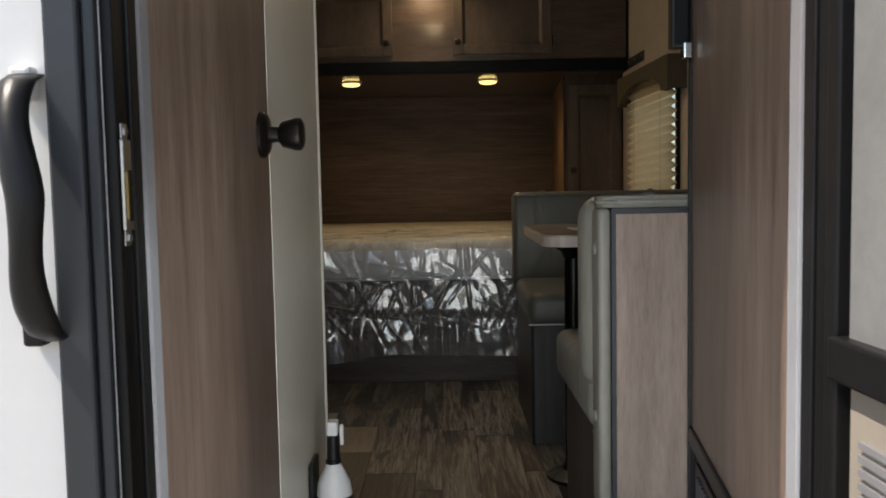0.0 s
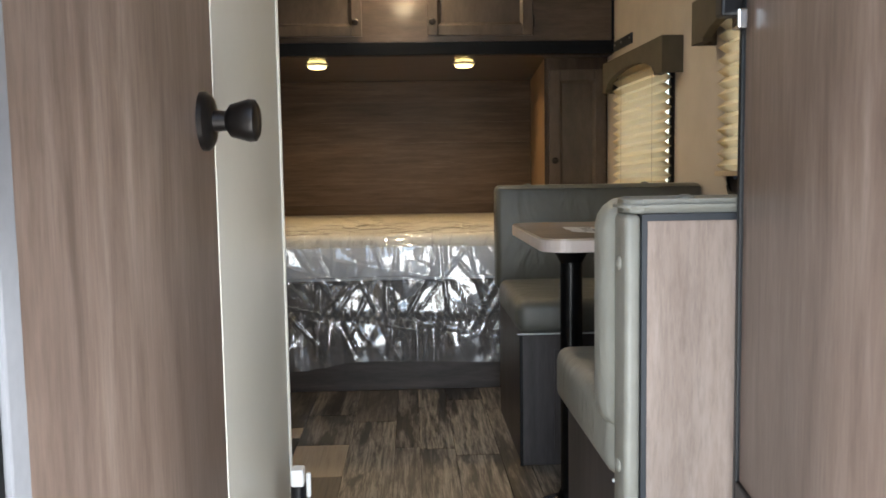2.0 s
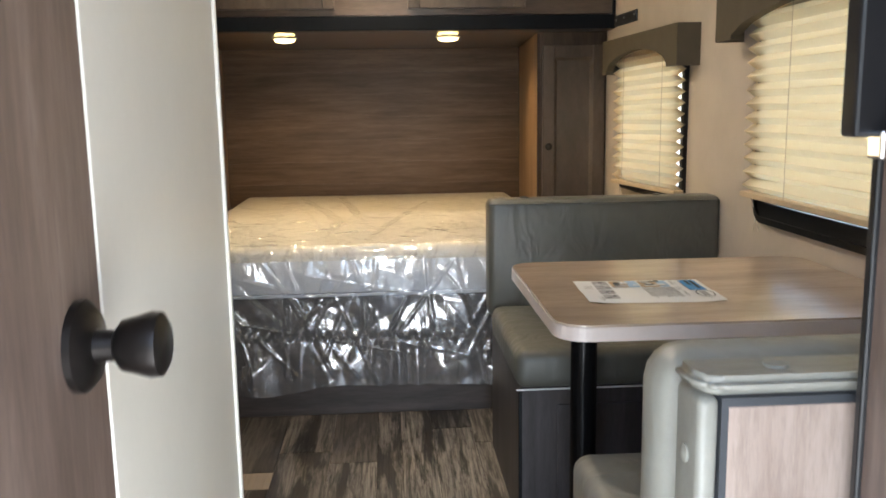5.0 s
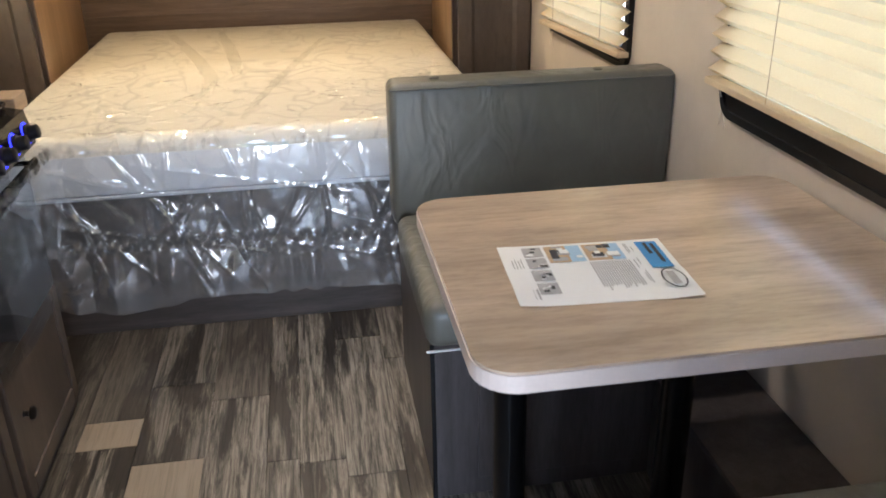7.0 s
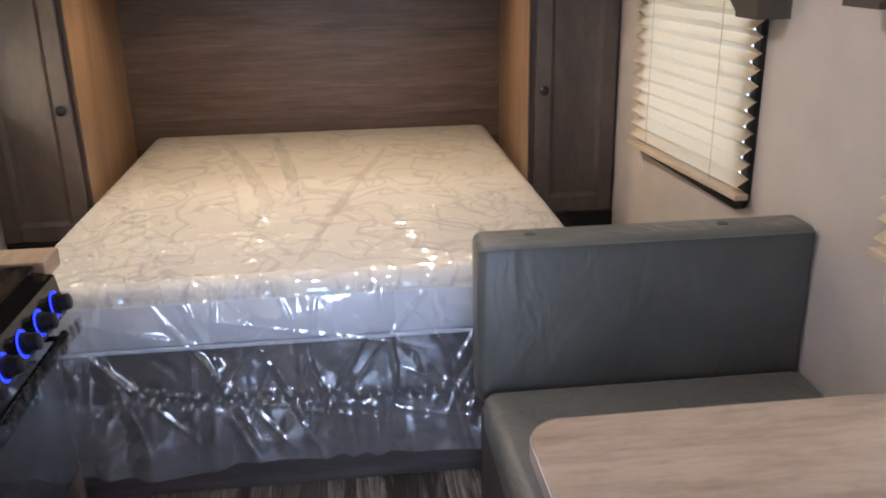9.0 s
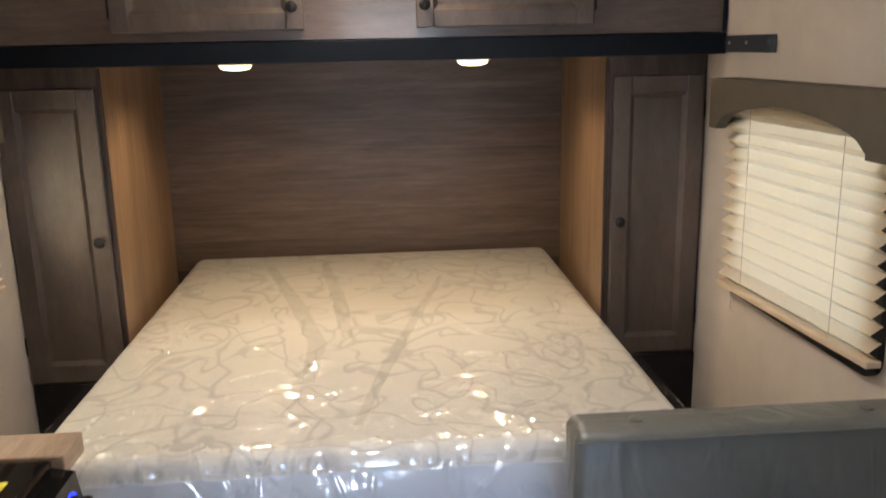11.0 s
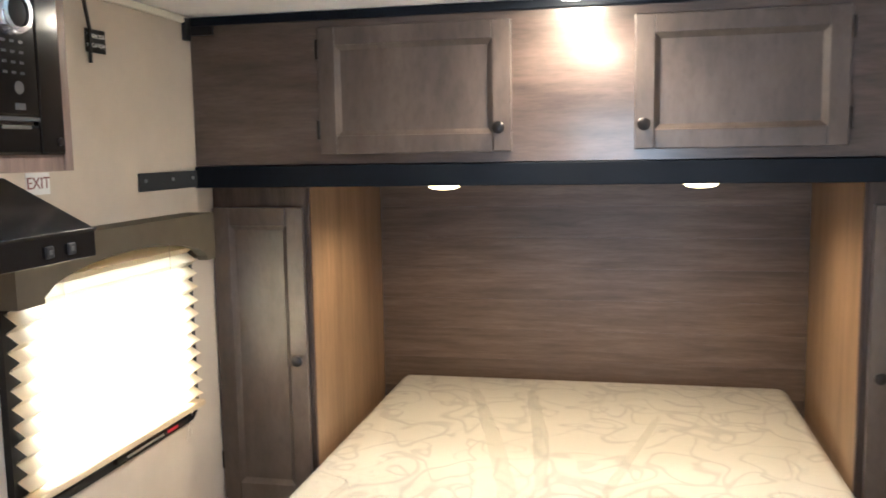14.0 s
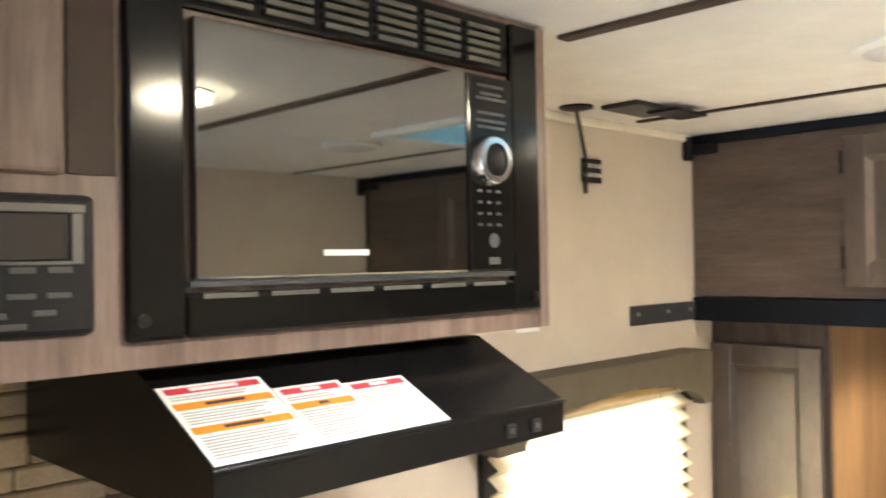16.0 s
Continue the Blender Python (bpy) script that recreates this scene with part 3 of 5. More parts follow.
def bracket(x, s):
    b = thing("wall_bracket", (0, 0, 0), "short dark metal rail bracket screwed to the wall", "bracket", "rail brackets")
    xs = sorted((x, x - s * 0.008))
    part("rail", B((xs[0], 4.262, 1.475), (xs[1], 4.568, 1.522), 0.002), M_FRAME, b)
    for y in (4.285, 4.42, 4.53):
        part("screw", tube(bmesh.new(), (x - s * 0.008, y, 1.502), (x - s * 0.011, y, 1.502), 0.005, seg=10), M_STEEL, b)
    return b


bracket(WX - 0.001, 1).matrix_basis = ALONG_TAPER
bracket(-WX + 0.001, -1)


def puck(name, x, y, z, r, label, light=None):
    p = thing(name, (x, y, z), label, "lamp")
    part("rim", lathe(bmesh.new(), (0, 0, 0), (0, 0, -1), [(0, r * 1.16), (0.004, r * 1.16), (0.007, r * 1.04), (0.0071, r * 0.9)], 32), M_TRIM, p, "", True)
    part("lens", lathe(bmesh.new(), (0, 0, -0.0072), (0, 0, -1), [(0, r), (0.008, r * 0.95), (0.013, r * 0.75), (0.0155, r * 0.4), (0.016, 0.004)], 32), light or M_LAMP, p, "glowing warm lens", True)
    return p


puck("reading_lamp", -0.43, 4.89, 1.469, 0.05, "small round lit lamp under the overhead cabinet", M_READ_LAMP)
puck("reading_lamp", 0.34, 4.89, 1.469, 0.05, "small round lit lamp under the overhead cabinet", M_READ_LAMP)
puck("ceiling_lamp", 0.0, 4.44, CZ - 0.001, 0.06, "round lit warm lamp on the ceiling before the cabinet")
puck("ceiling_lamp", 0.03, 3.27, CZ - 0.001, 0.06, "round lit warm lamp on the ceiling")

# ---- bed ----
bed = thing("bed_base", (0, 0, 0), "dark wood platform bed base", "bed")
part("front_panel", B((CL + 0.01, 3.83, 0.0), (CR - 0.016, 3.85, 0.45), 0.003), wood("bed_laminate", (0.04, 0.032, 0.03), (0.07, 0.056, 0.05), (0.11, 0.088, 0.08), "x", 0.42, 9), bed)
part("side_panel", B((CL + 0.01, 3.85, 0.0), (CL + 0.03, Y1 - 0.03, 0.45)), M_PANEL_V, bed)
part("side_panel", B((CR - 0.036, 3.85, 0.0), (CR - 0.016, Y1 - 0.03, 0.45)), M_PANEL_V, bed)
part("platform", B((CL + 0.012, 3.83, 0.45), (CR - 0.018, Y1 - 0.03, 0.463)), M_BENCH, bed)
mat_thing = thing("mattress", (0, 0, 0), "white quilted mattress with grey swirls", "mattress")
part("body", B((CL + 0.008, 3.77, 0.465), (CR - 0.014, Y1 - 0.06, 0.647), 0.045, 6), M_MATTRESS, mat_thing, "white top quilted with grey swirls", True)
part("side_band", B((CL + 0.0065, 3.7685, 0.482), (CR - 0.0125, Y1 - 0.0585, 0.602), 0.006), M_MATT_SIDE, mat_thing, "plain pale side band", True)
part("border_tape", B((CL + 0.006, 3.766, 0.468), (CR - 0.012, Y1 - 0.058, 0.48), 0.004), M_TAPE, mat_thing, "pale blue tape edge")


def crease(u, v, w):
    """Sharp creases: thin ridges where a noise field crosses zero, 0 to 1."""
    n = noise.noise(Vector((u, v, w)))
    return max(0.0, 1 - abs(n) * 5.5) ** 1.5


def facet(u, v, w):
    """Flat facets that meet in sharp creases: how far a point lies inside its cell, 0 to 0.6."""
    near = noise.voronoi(Vector((u, v, w)))[0]
    return min(0.6, near[1] - near[0])


def film_bed():
    """Clear creased film that lies over the mattress, bends round its front edge and hangs down, gathered half way."""
    bm = bmesh.new()
    nu, r = 320, 0.045
    rng = random.Random(5)
    ridges = []
    for k in range(58):
        x0, lean, length = rng.uniform(CL, CR), rng.gauss(0, 0.45), rng.uniform(0.08, 0.34)
        if k % 6 == 0:
            lean, length = rng.choice((-1, 1)) * rng.uniform(2.0, 5.0), rng.uniform(0.05, 0.10)
        z0 = rng.uniform(0.16, 0.62)
        ridges.append((x0, z0, lean, length, rng.uniform(0.003, 0.008), rng.uniform(0.006, 0.013)))
    wrinkles = []
    for k in range(80):
        turn = rng.gauss(0.0, 0.55)
        y0 = 3.83 + abs(rng.gauss(0, 0.42))
        wrinkles.append((rng.uniform(CL, CR), y0, math.cos(turn), math.sin(turn), rng.uniform(0.05, 0.19), rng.uniform(0.003, 0.008), rng.uniform(0.005, 0.012)))
    flat, arc, drop = 1.80, r * math.pi / 2, 0.475
    steps = [flat * k / 150 for k in range(150)] + [flat + arc * k / 10 for k in range(10)] + [flat + arc + drop * k / 95 for k in range(96)]
    rows = []
    for s in steps:
        row = []
        for i in range(nu + 1):
            u = i / nu
            x = CL + 0.010 + u * (CR - CL - 0.022)
            edge = min(1.0, min(u, 1 - u) * 16)
            if s < flat:
                y, z, ny, nz = 3.81 + flat - s, 0.650, 0.0, 1.0
                f = s / flat
                bunch = min(1.0, max(0.0, 0.7 + 1.6 * noise.noise(Vector((x * 3.2, y * 3.2, 11.0))))) * min(1.0, max(0.0, (f - 0.35) / 0.3))
                d = (0.012 * facet(x * 9 - y * 3, y * 7 + x * 3, 4.0) + 0.003 * crease(x * 26 + y * 8, y * 18, 6.0)) * bunch + 0.002 * noise.noise(Vector((x * 4, y * 4, 2.0)))
                for x0, y0, c, n, length, high, wide in wrinkles:
                    if abs(x - x0) < length and abs(y - y0) < length:
                        run, off = abs((x - x0) * c + (y - y0) * n) / length, abs((y - y0) * c - (x - x0) * n) / wide
                        if off < 1 and run < 1:
                            d += high * (1 - off) * (1 - run * run)
                d = max(0.0, d * edge)
            elif s < flat + arc:
                a = (s - flat) / r
                y, z, ny, nz = 3.81 - (r + 0.003) * math.sin(a), 0.605 + (r + 0.001) * math.cos(a), -math.sin(a), math.cos(a)
                d = 0.006 * crease(x * 8, s * 9, 1.0) + 0.004 * crease(x * 17, s * 10, 4.0)
            else:
                g = (s - flat - arc) / drop
                low = 0.012 * math.sin(u * 9) + 0.018 * noise.noise(Vector((u * 6, 0, 9)))
                y, z, ny, nz = 3.760, 0.605 - (drop + low) * g, -1.0, 0.0
                slant = 2.2 * noise.noise(Vector((x * 1.5, g * 1.2, 8.0)))
                d = 0.004 + 0.026 * facet(x * 3.2 + slant, g * 1.0 + x, 5.0) + 0.008 * facet(x * 8 - 2 * g + slant, g * 1.6, 7.0)
                for x0, z0, lean, length, high, wide in ridges:
                    run = abs(z - z0) / length
                    if run < 1:
                        off = abs(x - x0 - lean * (z - z0)) / (wide * math.hypot(1, lean))
                        if off < 1:
                            d += high * (1 - off) * (1 - run * run)
                line = 0.318 + 0.010 * math.sin(u * 5) + 0.012 * noise.noise(Vector((u * 9, 2, 2)))
                gather = math.exp(-((z - line) / 0.012) ** 2)
                d = d * (1 - 0.8 * gather) + gather * 0.011 * (1 + math.sin(u * 300 + 6 * noise.noise(Vector((u * 14, 3, 3)))))
                if z < line:
                    d += 0.010 * (1 + math.sin(u * 62 + 7 * noise.noise(Vector((u * 7, 1, 2))))) * min(1.0, (line - z) / 0.12)
            row.append(bm.verts.new((x, y + ny * d, z + nz * d)))
        rows.append(row)
    return bm, rows


def film_cover():
    cover = thing("plastic_cover", (0, 0, 0), "clear crinkled plastic film wrapped over the mattress front", "plastic cover")
    bm, rows = film_bed()
    for name, mat, lo, hi in (("top_sheet", M_FILM_TOP, 0, 152), ("front_sheet", M_FILM, 152, 217), ("gathered_hem", M_FILM, 217, 256)):
        piece = bmesh.new()
        grid = [[piece.verts.new(v.co) for v in row] for row in rows[lo:hi + 1]]
        for p, q in zip(grid, grid[1:]):
            for i in range(len(p) - 1):
                piece.faces.new((p[i], p[i + 1], q[i + 1], q[i]))
        part(name, piece, mat, cover, "", True).visible_shadow = False
    bm.free()
    return cover


cover = film_cover()


def film_fold(points, width):
    """A long flat fold where the film lies double on the mattress."""
    bm = bmesh.new()
    n = 24
    rows = []
    for k in range(n + 1):
        u = k / n * (len(points) - 1)
        i = min(int(u), len(points) - 2)
        w = u - i
        x = points[i][0] * (1 - w) + points[i + 1][0] * w
        y = points[i][1] * (1 - w) + points[i + 1][1] * w
        wide = width * (0.35 + 0.65 * math.sin(math.pi * min(1, 0.15 + 0.7 * k / n)))
        rows.append([bm.verts.new((x + wide * s, y, 0.6535 + h)) for s, h in ((-0.5, 0.0), (-0.2, 0.003), (0.2, 0.0035), (0.5, 0.0005))])
    for p, q in zip(rows, rows[1:]):
        for i in range(3):
            bm.faces.new((p[i], p[i + 1], q[i + 1], q[i]))
    return bm


for points, width in (([(-0.218, 5.43), (-0.139, 4.94), (-0.094, 4.51)], 0.05), ([(-0.434, 5.42), (-0.282, 4.89), (-0.182, 4.47), (-0.185, 4.16)], 0.055), ([(0.238, 5.18), (0.098, 4.59), (0.016, 4.22), (-0.051, 3.87)], 0.035)):
    part("fold", film_fold(points, width), M_FOLD, cover, "", True).visible_shadow = False

# ---- dinette ----
tb = thing("dinette_table", (0, 0, 0), "pale wood-grain laminate dinette table on two black posts", "table")
part("tabletop", outline(bmesh.new(), rounded(0.339, 2.223, 1.09, 2.857, 0.06, 8), "z", 0.741, 0.7455), M_TABLE, tb)
part("edge_band", outline(bmesh.new(), rounded(0.337, 2.221, 1.092, 2.859, 0.062, 8), "z", 0.715, 0.7408), M_TABLE_EDGE, tb, "pale edge band")
for px in (0.46, 0.77):
    part("post", tube(bmesh.new(), (px, 2.545, 0.0), (px, 2.545, 0.715), 0.029, seg=28), M_BLACK_METAL, tb, "", True)
    part("base_flange", lathe(bmesh.new(), (px, 2.545, 0), (px, 2.545, 1), [(0, 0.085), (0.01, 0.085), (0.03, 0.04), (0.05, 0.03)], 28), M_BLACK_METAL, tb, "", True)
    part("top_flange", lathe(bmesh.new(), (px, 2.545, 0.66), (px, 2.545, 1), [(0, 0.03), (0.02, 0.04), (0.045, 0.08), (0.0495, 0.08)], 28), M_BLACK_METAL, tb, "", True)


def cushion(parent, name, lo, hi, mat, bevel=0.03):
    return part(name, B(lo, hi, bevel, 4), mat, parent, "", True)


far = thing("dinette_bench", (0, 0, 0), "grey-green vinyl dinette bench on a dark wood base beside the bed", "bench", "dinette benches")
part("base", B((0.37, 2.875, 0.0), (WX - 0.003, 3.48, 0.41), 0.003), M_BENCH, far)
part("corner_trim", B((0.365, 2.87, 0.0), (0.375, 2.88, 0.408), 0.002), M_BLACK, far)
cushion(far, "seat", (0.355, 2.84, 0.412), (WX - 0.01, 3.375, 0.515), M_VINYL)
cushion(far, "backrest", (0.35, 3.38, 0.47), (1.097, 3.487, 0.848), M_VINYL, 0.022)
near = thing("dinette_bench", (0, 0, 0), "pale grey vinyl dinette bench with wood end panel", "bench", "dinette benches")
part("base", B((0.385, 1.72, 0.0), (WX - 0.003, 2.19, 0.39), 0.003), M_BENCH, near)
part("back_panel", B((0.392, 1.598, 0.0), (WX - 0.003, 1.615, 0.82)), M_BENCH_WOOD, near, "pinkish wood-grain end panel")
part("panel_trim", B((0.384, 1.594, 0.0), (0.392, 1.62, 0.83)), M_FRAME, near)
part("panel_trim", B((0.392, 1.594, 0.82), (WX - 0.003, 1.62, 0.83)), M_FRAME, near)
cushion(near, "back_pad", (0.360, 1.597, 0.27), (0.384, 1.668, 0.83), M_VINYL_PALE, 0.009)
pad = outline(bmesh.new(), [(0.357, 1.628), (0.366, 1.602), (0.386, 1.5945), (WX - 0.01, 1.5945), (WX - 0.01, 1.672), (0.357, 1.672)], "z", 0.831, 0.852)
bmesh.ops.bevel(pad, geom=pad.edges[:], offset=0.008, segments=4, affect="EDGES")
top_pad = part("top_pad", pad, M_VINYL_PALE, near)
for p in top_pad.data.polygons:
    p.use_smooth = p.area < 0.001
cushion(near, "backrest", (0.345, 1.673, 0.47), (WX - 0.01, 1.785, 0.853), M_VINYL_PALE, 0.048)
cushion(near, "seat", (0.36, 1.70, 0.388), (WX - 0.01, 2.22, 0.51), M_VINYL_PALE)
part("seat_piping", B((0.366, 1.698, 0.386), (0.42, 1.704, 0.392), 0.002), M_PIPING, near, "white piping")
for by, bz in ((1.632, 0.755), (1.632, 0.44)):
    part("button", lathe(bmesh.new(), (0.361, by, bz), (0, by, bz), [(0, 0.011), (0.003, 0.011), (0.006, 0.005)], 16), M_VINYL_PALE, near, "", True)

part("seat_piping", B((0.353, 2.836, 0.412), (WX - 0.012, 2.842, 0.4165), 0.002), M_PIPING, far, "white piping")
part("access_door", B((0.47, 2.868, 0.05), (0.86, 2.876, 0.36), 0.002), M_BENCH, far)
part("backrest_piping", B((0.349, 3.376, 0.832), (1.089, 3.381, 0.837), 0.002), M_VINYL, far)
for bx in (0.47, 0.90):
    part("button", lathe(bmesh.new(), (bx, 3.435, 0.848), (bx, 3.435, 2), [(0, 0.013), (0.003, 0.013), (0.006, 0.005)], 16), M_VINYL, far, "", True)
part("button", lathe(bmesh.new(), (0.46, 1.634, 0.852), (0.46, 1.634, 2), [(0, 0.014), (0.003, 0.014), (0.006, 0.005)], 16), M_VINYL_PALE, near, "", True)
ww = thing("wheel_well_box", (0, 0, 0), "dark laminate wheel-well box under the dinette table", "box")
part("side", B((0.88, 2.195, 0.0), (0.892, 2.872, 0.254)), M_BENCH, ww)
part("top", B((0.88, 2.195, 0.254), (WX - 0.003, 2.872, 0.266), 0.002), M_BENCH, ww)
# ---- windows, shades and valances ----


def ring_frame(outer, inner, x0, x1):
    """A flat ring between two outlines of (y, z) points, from x0 to x1."""
    bm = bmesh.new()
    loops = [[bm.verts.new((x, *p)) for p in pts] for x, pts in ((x0, outer), (x1, outer), (x1, inner), (x0, inner))]
    n = len(outer)
    for p, q in zip(loops, loops[1:] + loops[:1]):
        for k in range(n):
            bm.faces.new((p[k], p[(k + 1) % n], q[(k + 1) % n], q[k]))
    return bm


def window(name, s, hole, label, low=0.022, side=0.018):
    """A black-framed window in a side wall; s is the wall's side, 1 or -1."""
    a, b, lo, hi = hole
    w = thing(name, (0, 0, 0), label, "window", "", "structure")
    x = s * WX
    outer, inner = rounded(a - side, lo - low, b + side, hi + 0.03, 0.05, 8), rounded(a + 0.004, lo + 0.004, b - 0.004, hi - 0.004, 0.03, 8)
    mid = [(u[0] * 0.7 + v[0] * 0.3, u[1] * 0.7 + v[1] * 0.3) for u, v in zip(outer, inner)]
    part("window_frame", ring_frame(outer, inner, x + s * 0.02, x - s * 0.010), M_BLACK, w, "black rounded window frame")
    part("frame_lip", ring_frame(outer, mid, x - s * 0.010, x - s * 0.017), M_BLACK, w)
    xs = sorted((x + s * 0.022, x + s * 0.026))
    g = part("pane", B((xs[0], a, lo), (xs[1], b, hi)), M_GLASS, w)
    g.visible_shadow = False
    return w


window("window_1", 1, WIN_R1, "black-framed side window beside the bed", 0.05, 0.04).matrix_basis = ALONG_TAPER
window("window_2", 1, WIN_R2, "black-framed side window above the dinette", 0.053, 0.03)
window("window_3", -1, WIN_L, "black-framed side window across from the bed", 0.062, 0.065)


def shade(s, a, b, lo, hi, droop=0.0, pleat=0.019, label=""):
    """A pleated shade: zigzag cloth, bottom rail, pull cords."""
    th = thing("pleated_shade", (0, 0, 0), label, "shade", "pleated window shades")
    bm = bmesh.new()
    x_in, x_out = s * (WX - 0.045), s * (WX - 0.016)
    n = int((hi - lo) / pleat)
    ny = 24
    rows = []
    for k in range(n + 1):
        z = lo + (hi - lo) * k / n
        base = x_in if k % 2 else x_out
        rows.append([bm.verts.new((base + 0.0015 * noise.noise(Vector((j * 0.5, k * 0.4, s))), a + (b - a) * j / ny,
                                   z + droop * (j / ny) * (1 - k / n) + 0.0016 * noise.noise(Vector((j * 0.35, k * 0.7, 4 + s))))) for j in range(ny + 1)])
    for p, q in zip(rows, rows[1:]):
        for j in range(ny):
            bm.faces.new((p[j], p[j + 1], q[j + 1], q[j]))
    part("cloth", bm, M_BLIND, th, "beige pleated cloth")
    xs = sorted((s * (WX - 0.05), s * (WX - 0.014)))
    rail = bmesh.new()
    box(rail, (xs[0], a - 0.004, lo - 0.016), (xs[1], b + 0.004, lo), 0.003)
    if droop:
        for v in rail.verts:
            v.co.z += droop * (v.co.y - a) / (b - a)
    part("bottom_rail", rail, plain("shade_rail", (0.62, 0.50, 0.34), 0.5), th, "tan bottom rail")
    for f in (0.18, 0.5, 0.82) if b - a > 1 else (0.2, 0.8):
        y = a + (b - a) * f
        part("cord", tube(bmesh.new(), (s * (WX - 0.0475), y, lo), (s * (WX - 0.0475), y, hi), 0.0008, seg=6), M_TANPRINT, th)
    y = b - 0.02
    part("pull_cord", tube(bmesh.new(), (s * (WX - 0.012), y, lo - 0.055), (s * (WX - 0.03), y - 0.01, lo - 0.014), 0.0012, seg=6), M_TRIM, th)
    part("cord_knot", lathe(bmesh.new(), (s * (WX - 0.011), y, lo - 0.066), (s * (WX - 0.011), y, lo), [(0, 0.001), (0.003, 0.005), (0.008, 0.005), (0.011, 0.001)], 10), M_TRIM, th, "", True)
    for k in (-1, 1):
        part("cord_end", tube(bmesh.new(), (s * (WX - 0.006), y + k * 0.016, lo - 0.115), (s * (WX - 0.011), y, lo - 0.06), 0.0012, seg=6), M_TRIM, th)
    return th


shade(1, 3.685, 4.44, 0.835, 1.39, -0.02, label="closed beige pleated shade, warm with daylight").matrix_basis = ALONG_TAPER
shade(1, 1.66, 3.135, 0.888, 1.44, 0.0, label="closed beige pleated shade above the dinette table")
shade(-1, 3.735, 4.462, 0.872, 1.39, 0.0, label="closed pleated shade glowing in bright sun")


def valance(s, a, b, z0, z1, arch_a, arch_b, arch_z):
    """A padded valance board with an arched lower edge."""
    v = thing("valance", (0, 0, 0), "olive-brown fabric valance with an arched lower edge", "valance", "window valances")
    pts = [(a, z0), (a, z1), (b, z1), (b, z0), (arch_b, z0)]
    n = 20
    pts += [(arch_b + (arch_a - arch_b) * k / n, z0 + 0.012 + (arch_z - z0 - 0.012) * (max(0.0, 1 - (2 * k / n - 1) ** 2)) ** 0.6) for k in range(n + 1)]
    pts += [(arch_a, z0)]
    xs = sorted((s * (WX - 0.055), s * (WX - 0.085)))
    bm = outline(bmesh.new(), pts, "x", xs[0], xs[1])
    part("front_board", bm, M_VALANCE, v)
    for y in (a, b - 0.014):
        xs = sorted((s * (WX - 0.0555), s * (WX - 0.001)))
        part("return_board", B((xs[0], y, z0), (xs[1], y + 0.014, z1)), M_VALANCE, v)
    xs = sorted((s * (WX - 0.0555), s * (WX - 0.001)))
    part("top_board", B((xs[0], a + 0.014, z1 - 0.012), (xs[1], b - 0.014, z1)), M_VALANCE, v)
    return v


valance(1, 3.60, 4.47, 1.265, 1.405, 3.70, 4.42, 1.345).matrix_basis = ALONG_TAPER
valance(1, 1.58, 3.275, 1.315, 1.46, 1.7, 3.16, 1.40)
valance(-1, 3.69, 4.50, 1.275, 1.405, 3.77, 4.45, 1.345)



def wall_text(parent, words, size, x, y, z, mat):
    """Raised lettering on the west wall, read from the room."""
    curve = bpy.data.curves.new("letters", "FONT")
    curve.body, curve.size, curve.align_x, curve.align_y, curve.extrude = words, size, "CENTER", "CENTER", 0.0004
    tmp = new("letters_source", curve)
    me = bpy.data.meshes.new_from_object(tmp.evaluated_get(bpy.context.evaluated_depsgraph_get()))
    bpy.data.objects.remove(tmp)
    me.materials.clear()
    me.materials.append(mat)
    ob = new("letters", me)
    ob.parent = parent
    ob.matrix_basis = pose(x, y, z, 90, 0, 90)
    return ob


# ---- ceiling fittings ----
structure("trim_ceiling_seam_west", B((-1.05, 4.228, CZ - 0.005), (-0.215, 4.246, CZ - 0.0005)), M_STRIP, "dark brown ceiling seam strip")
structure("trim_ceiling_seam_east", B((0.19, 4.235, CZ - 0.005), (1.06, 4.253, CZ - 0.0005)), M_STRIP, "dark brown ceiling seam strip")
structure("trim_ceiling_seam_rear", B((-0.71, 3.49, CZ - 0.006), (WX - 0.002, 3.516, CZ - 0.0005)), M_STRIP, "dark brown ceiling seam strip")
structure("trim_cornice_west", B((-WX + 0.001, 3.46, CZ - 0.02), (-WX + 0.014, 4.55, CZ - 0.001), 0.004), M_TRIM, "cream cornice strip")
structure("trim_cornice_east", B((WX - 0.014, 1.56, CZ - 0.02), (WX - 0.001, 4.55, CZ - 0.001), 0.004), M_TRIM, "cream cornice strip")

rv = thing("roof_vent", (0, 0, 0), "white roof vent with a pale blue translucent dome", "vent")
fr = bmesh.new()
x0, x1, y0, y1 = VENT
for lo, hi in (((x0 - 0.02, y0 - 0.02), (x1 + 0.02, y0 + 0.012)), ((x0 - 0.02, y1 - 0.012), (x1 + 0.02, y1 + 0.02)), ((x0 - 0.02, y0 + 0.012), (x0 + 0.012, y1 - 0.012)), ((x1 - 0.012, y0 + 0.012), (x1 + 0.02, y1 - 0.012))):
    box(fr, (*lo, CZ - 0.014), (*hi, CZ - 0.0005), 0.004)
part("frame", fr, M_WHITE, rv)
for k, (lo, hi) in enumerate((((x0 - 0.004, y0, CZ), (x0 + 0.003, y1, CZ + 0.09)), ((x1 - 0.003, y0, CZ), (x1 + 0.004, y1, CZ + 0.09)), ((x0, y0 - 0.004, CZ), (x1, y0 + 0.003, CZ + 0.09)), ((x0, y1 - 0.003, CZ), (x1, y1 + 0.004, CZ + 0.09)))):
    part("shaft_side", B(lo, hi), M_WHITE, rv)
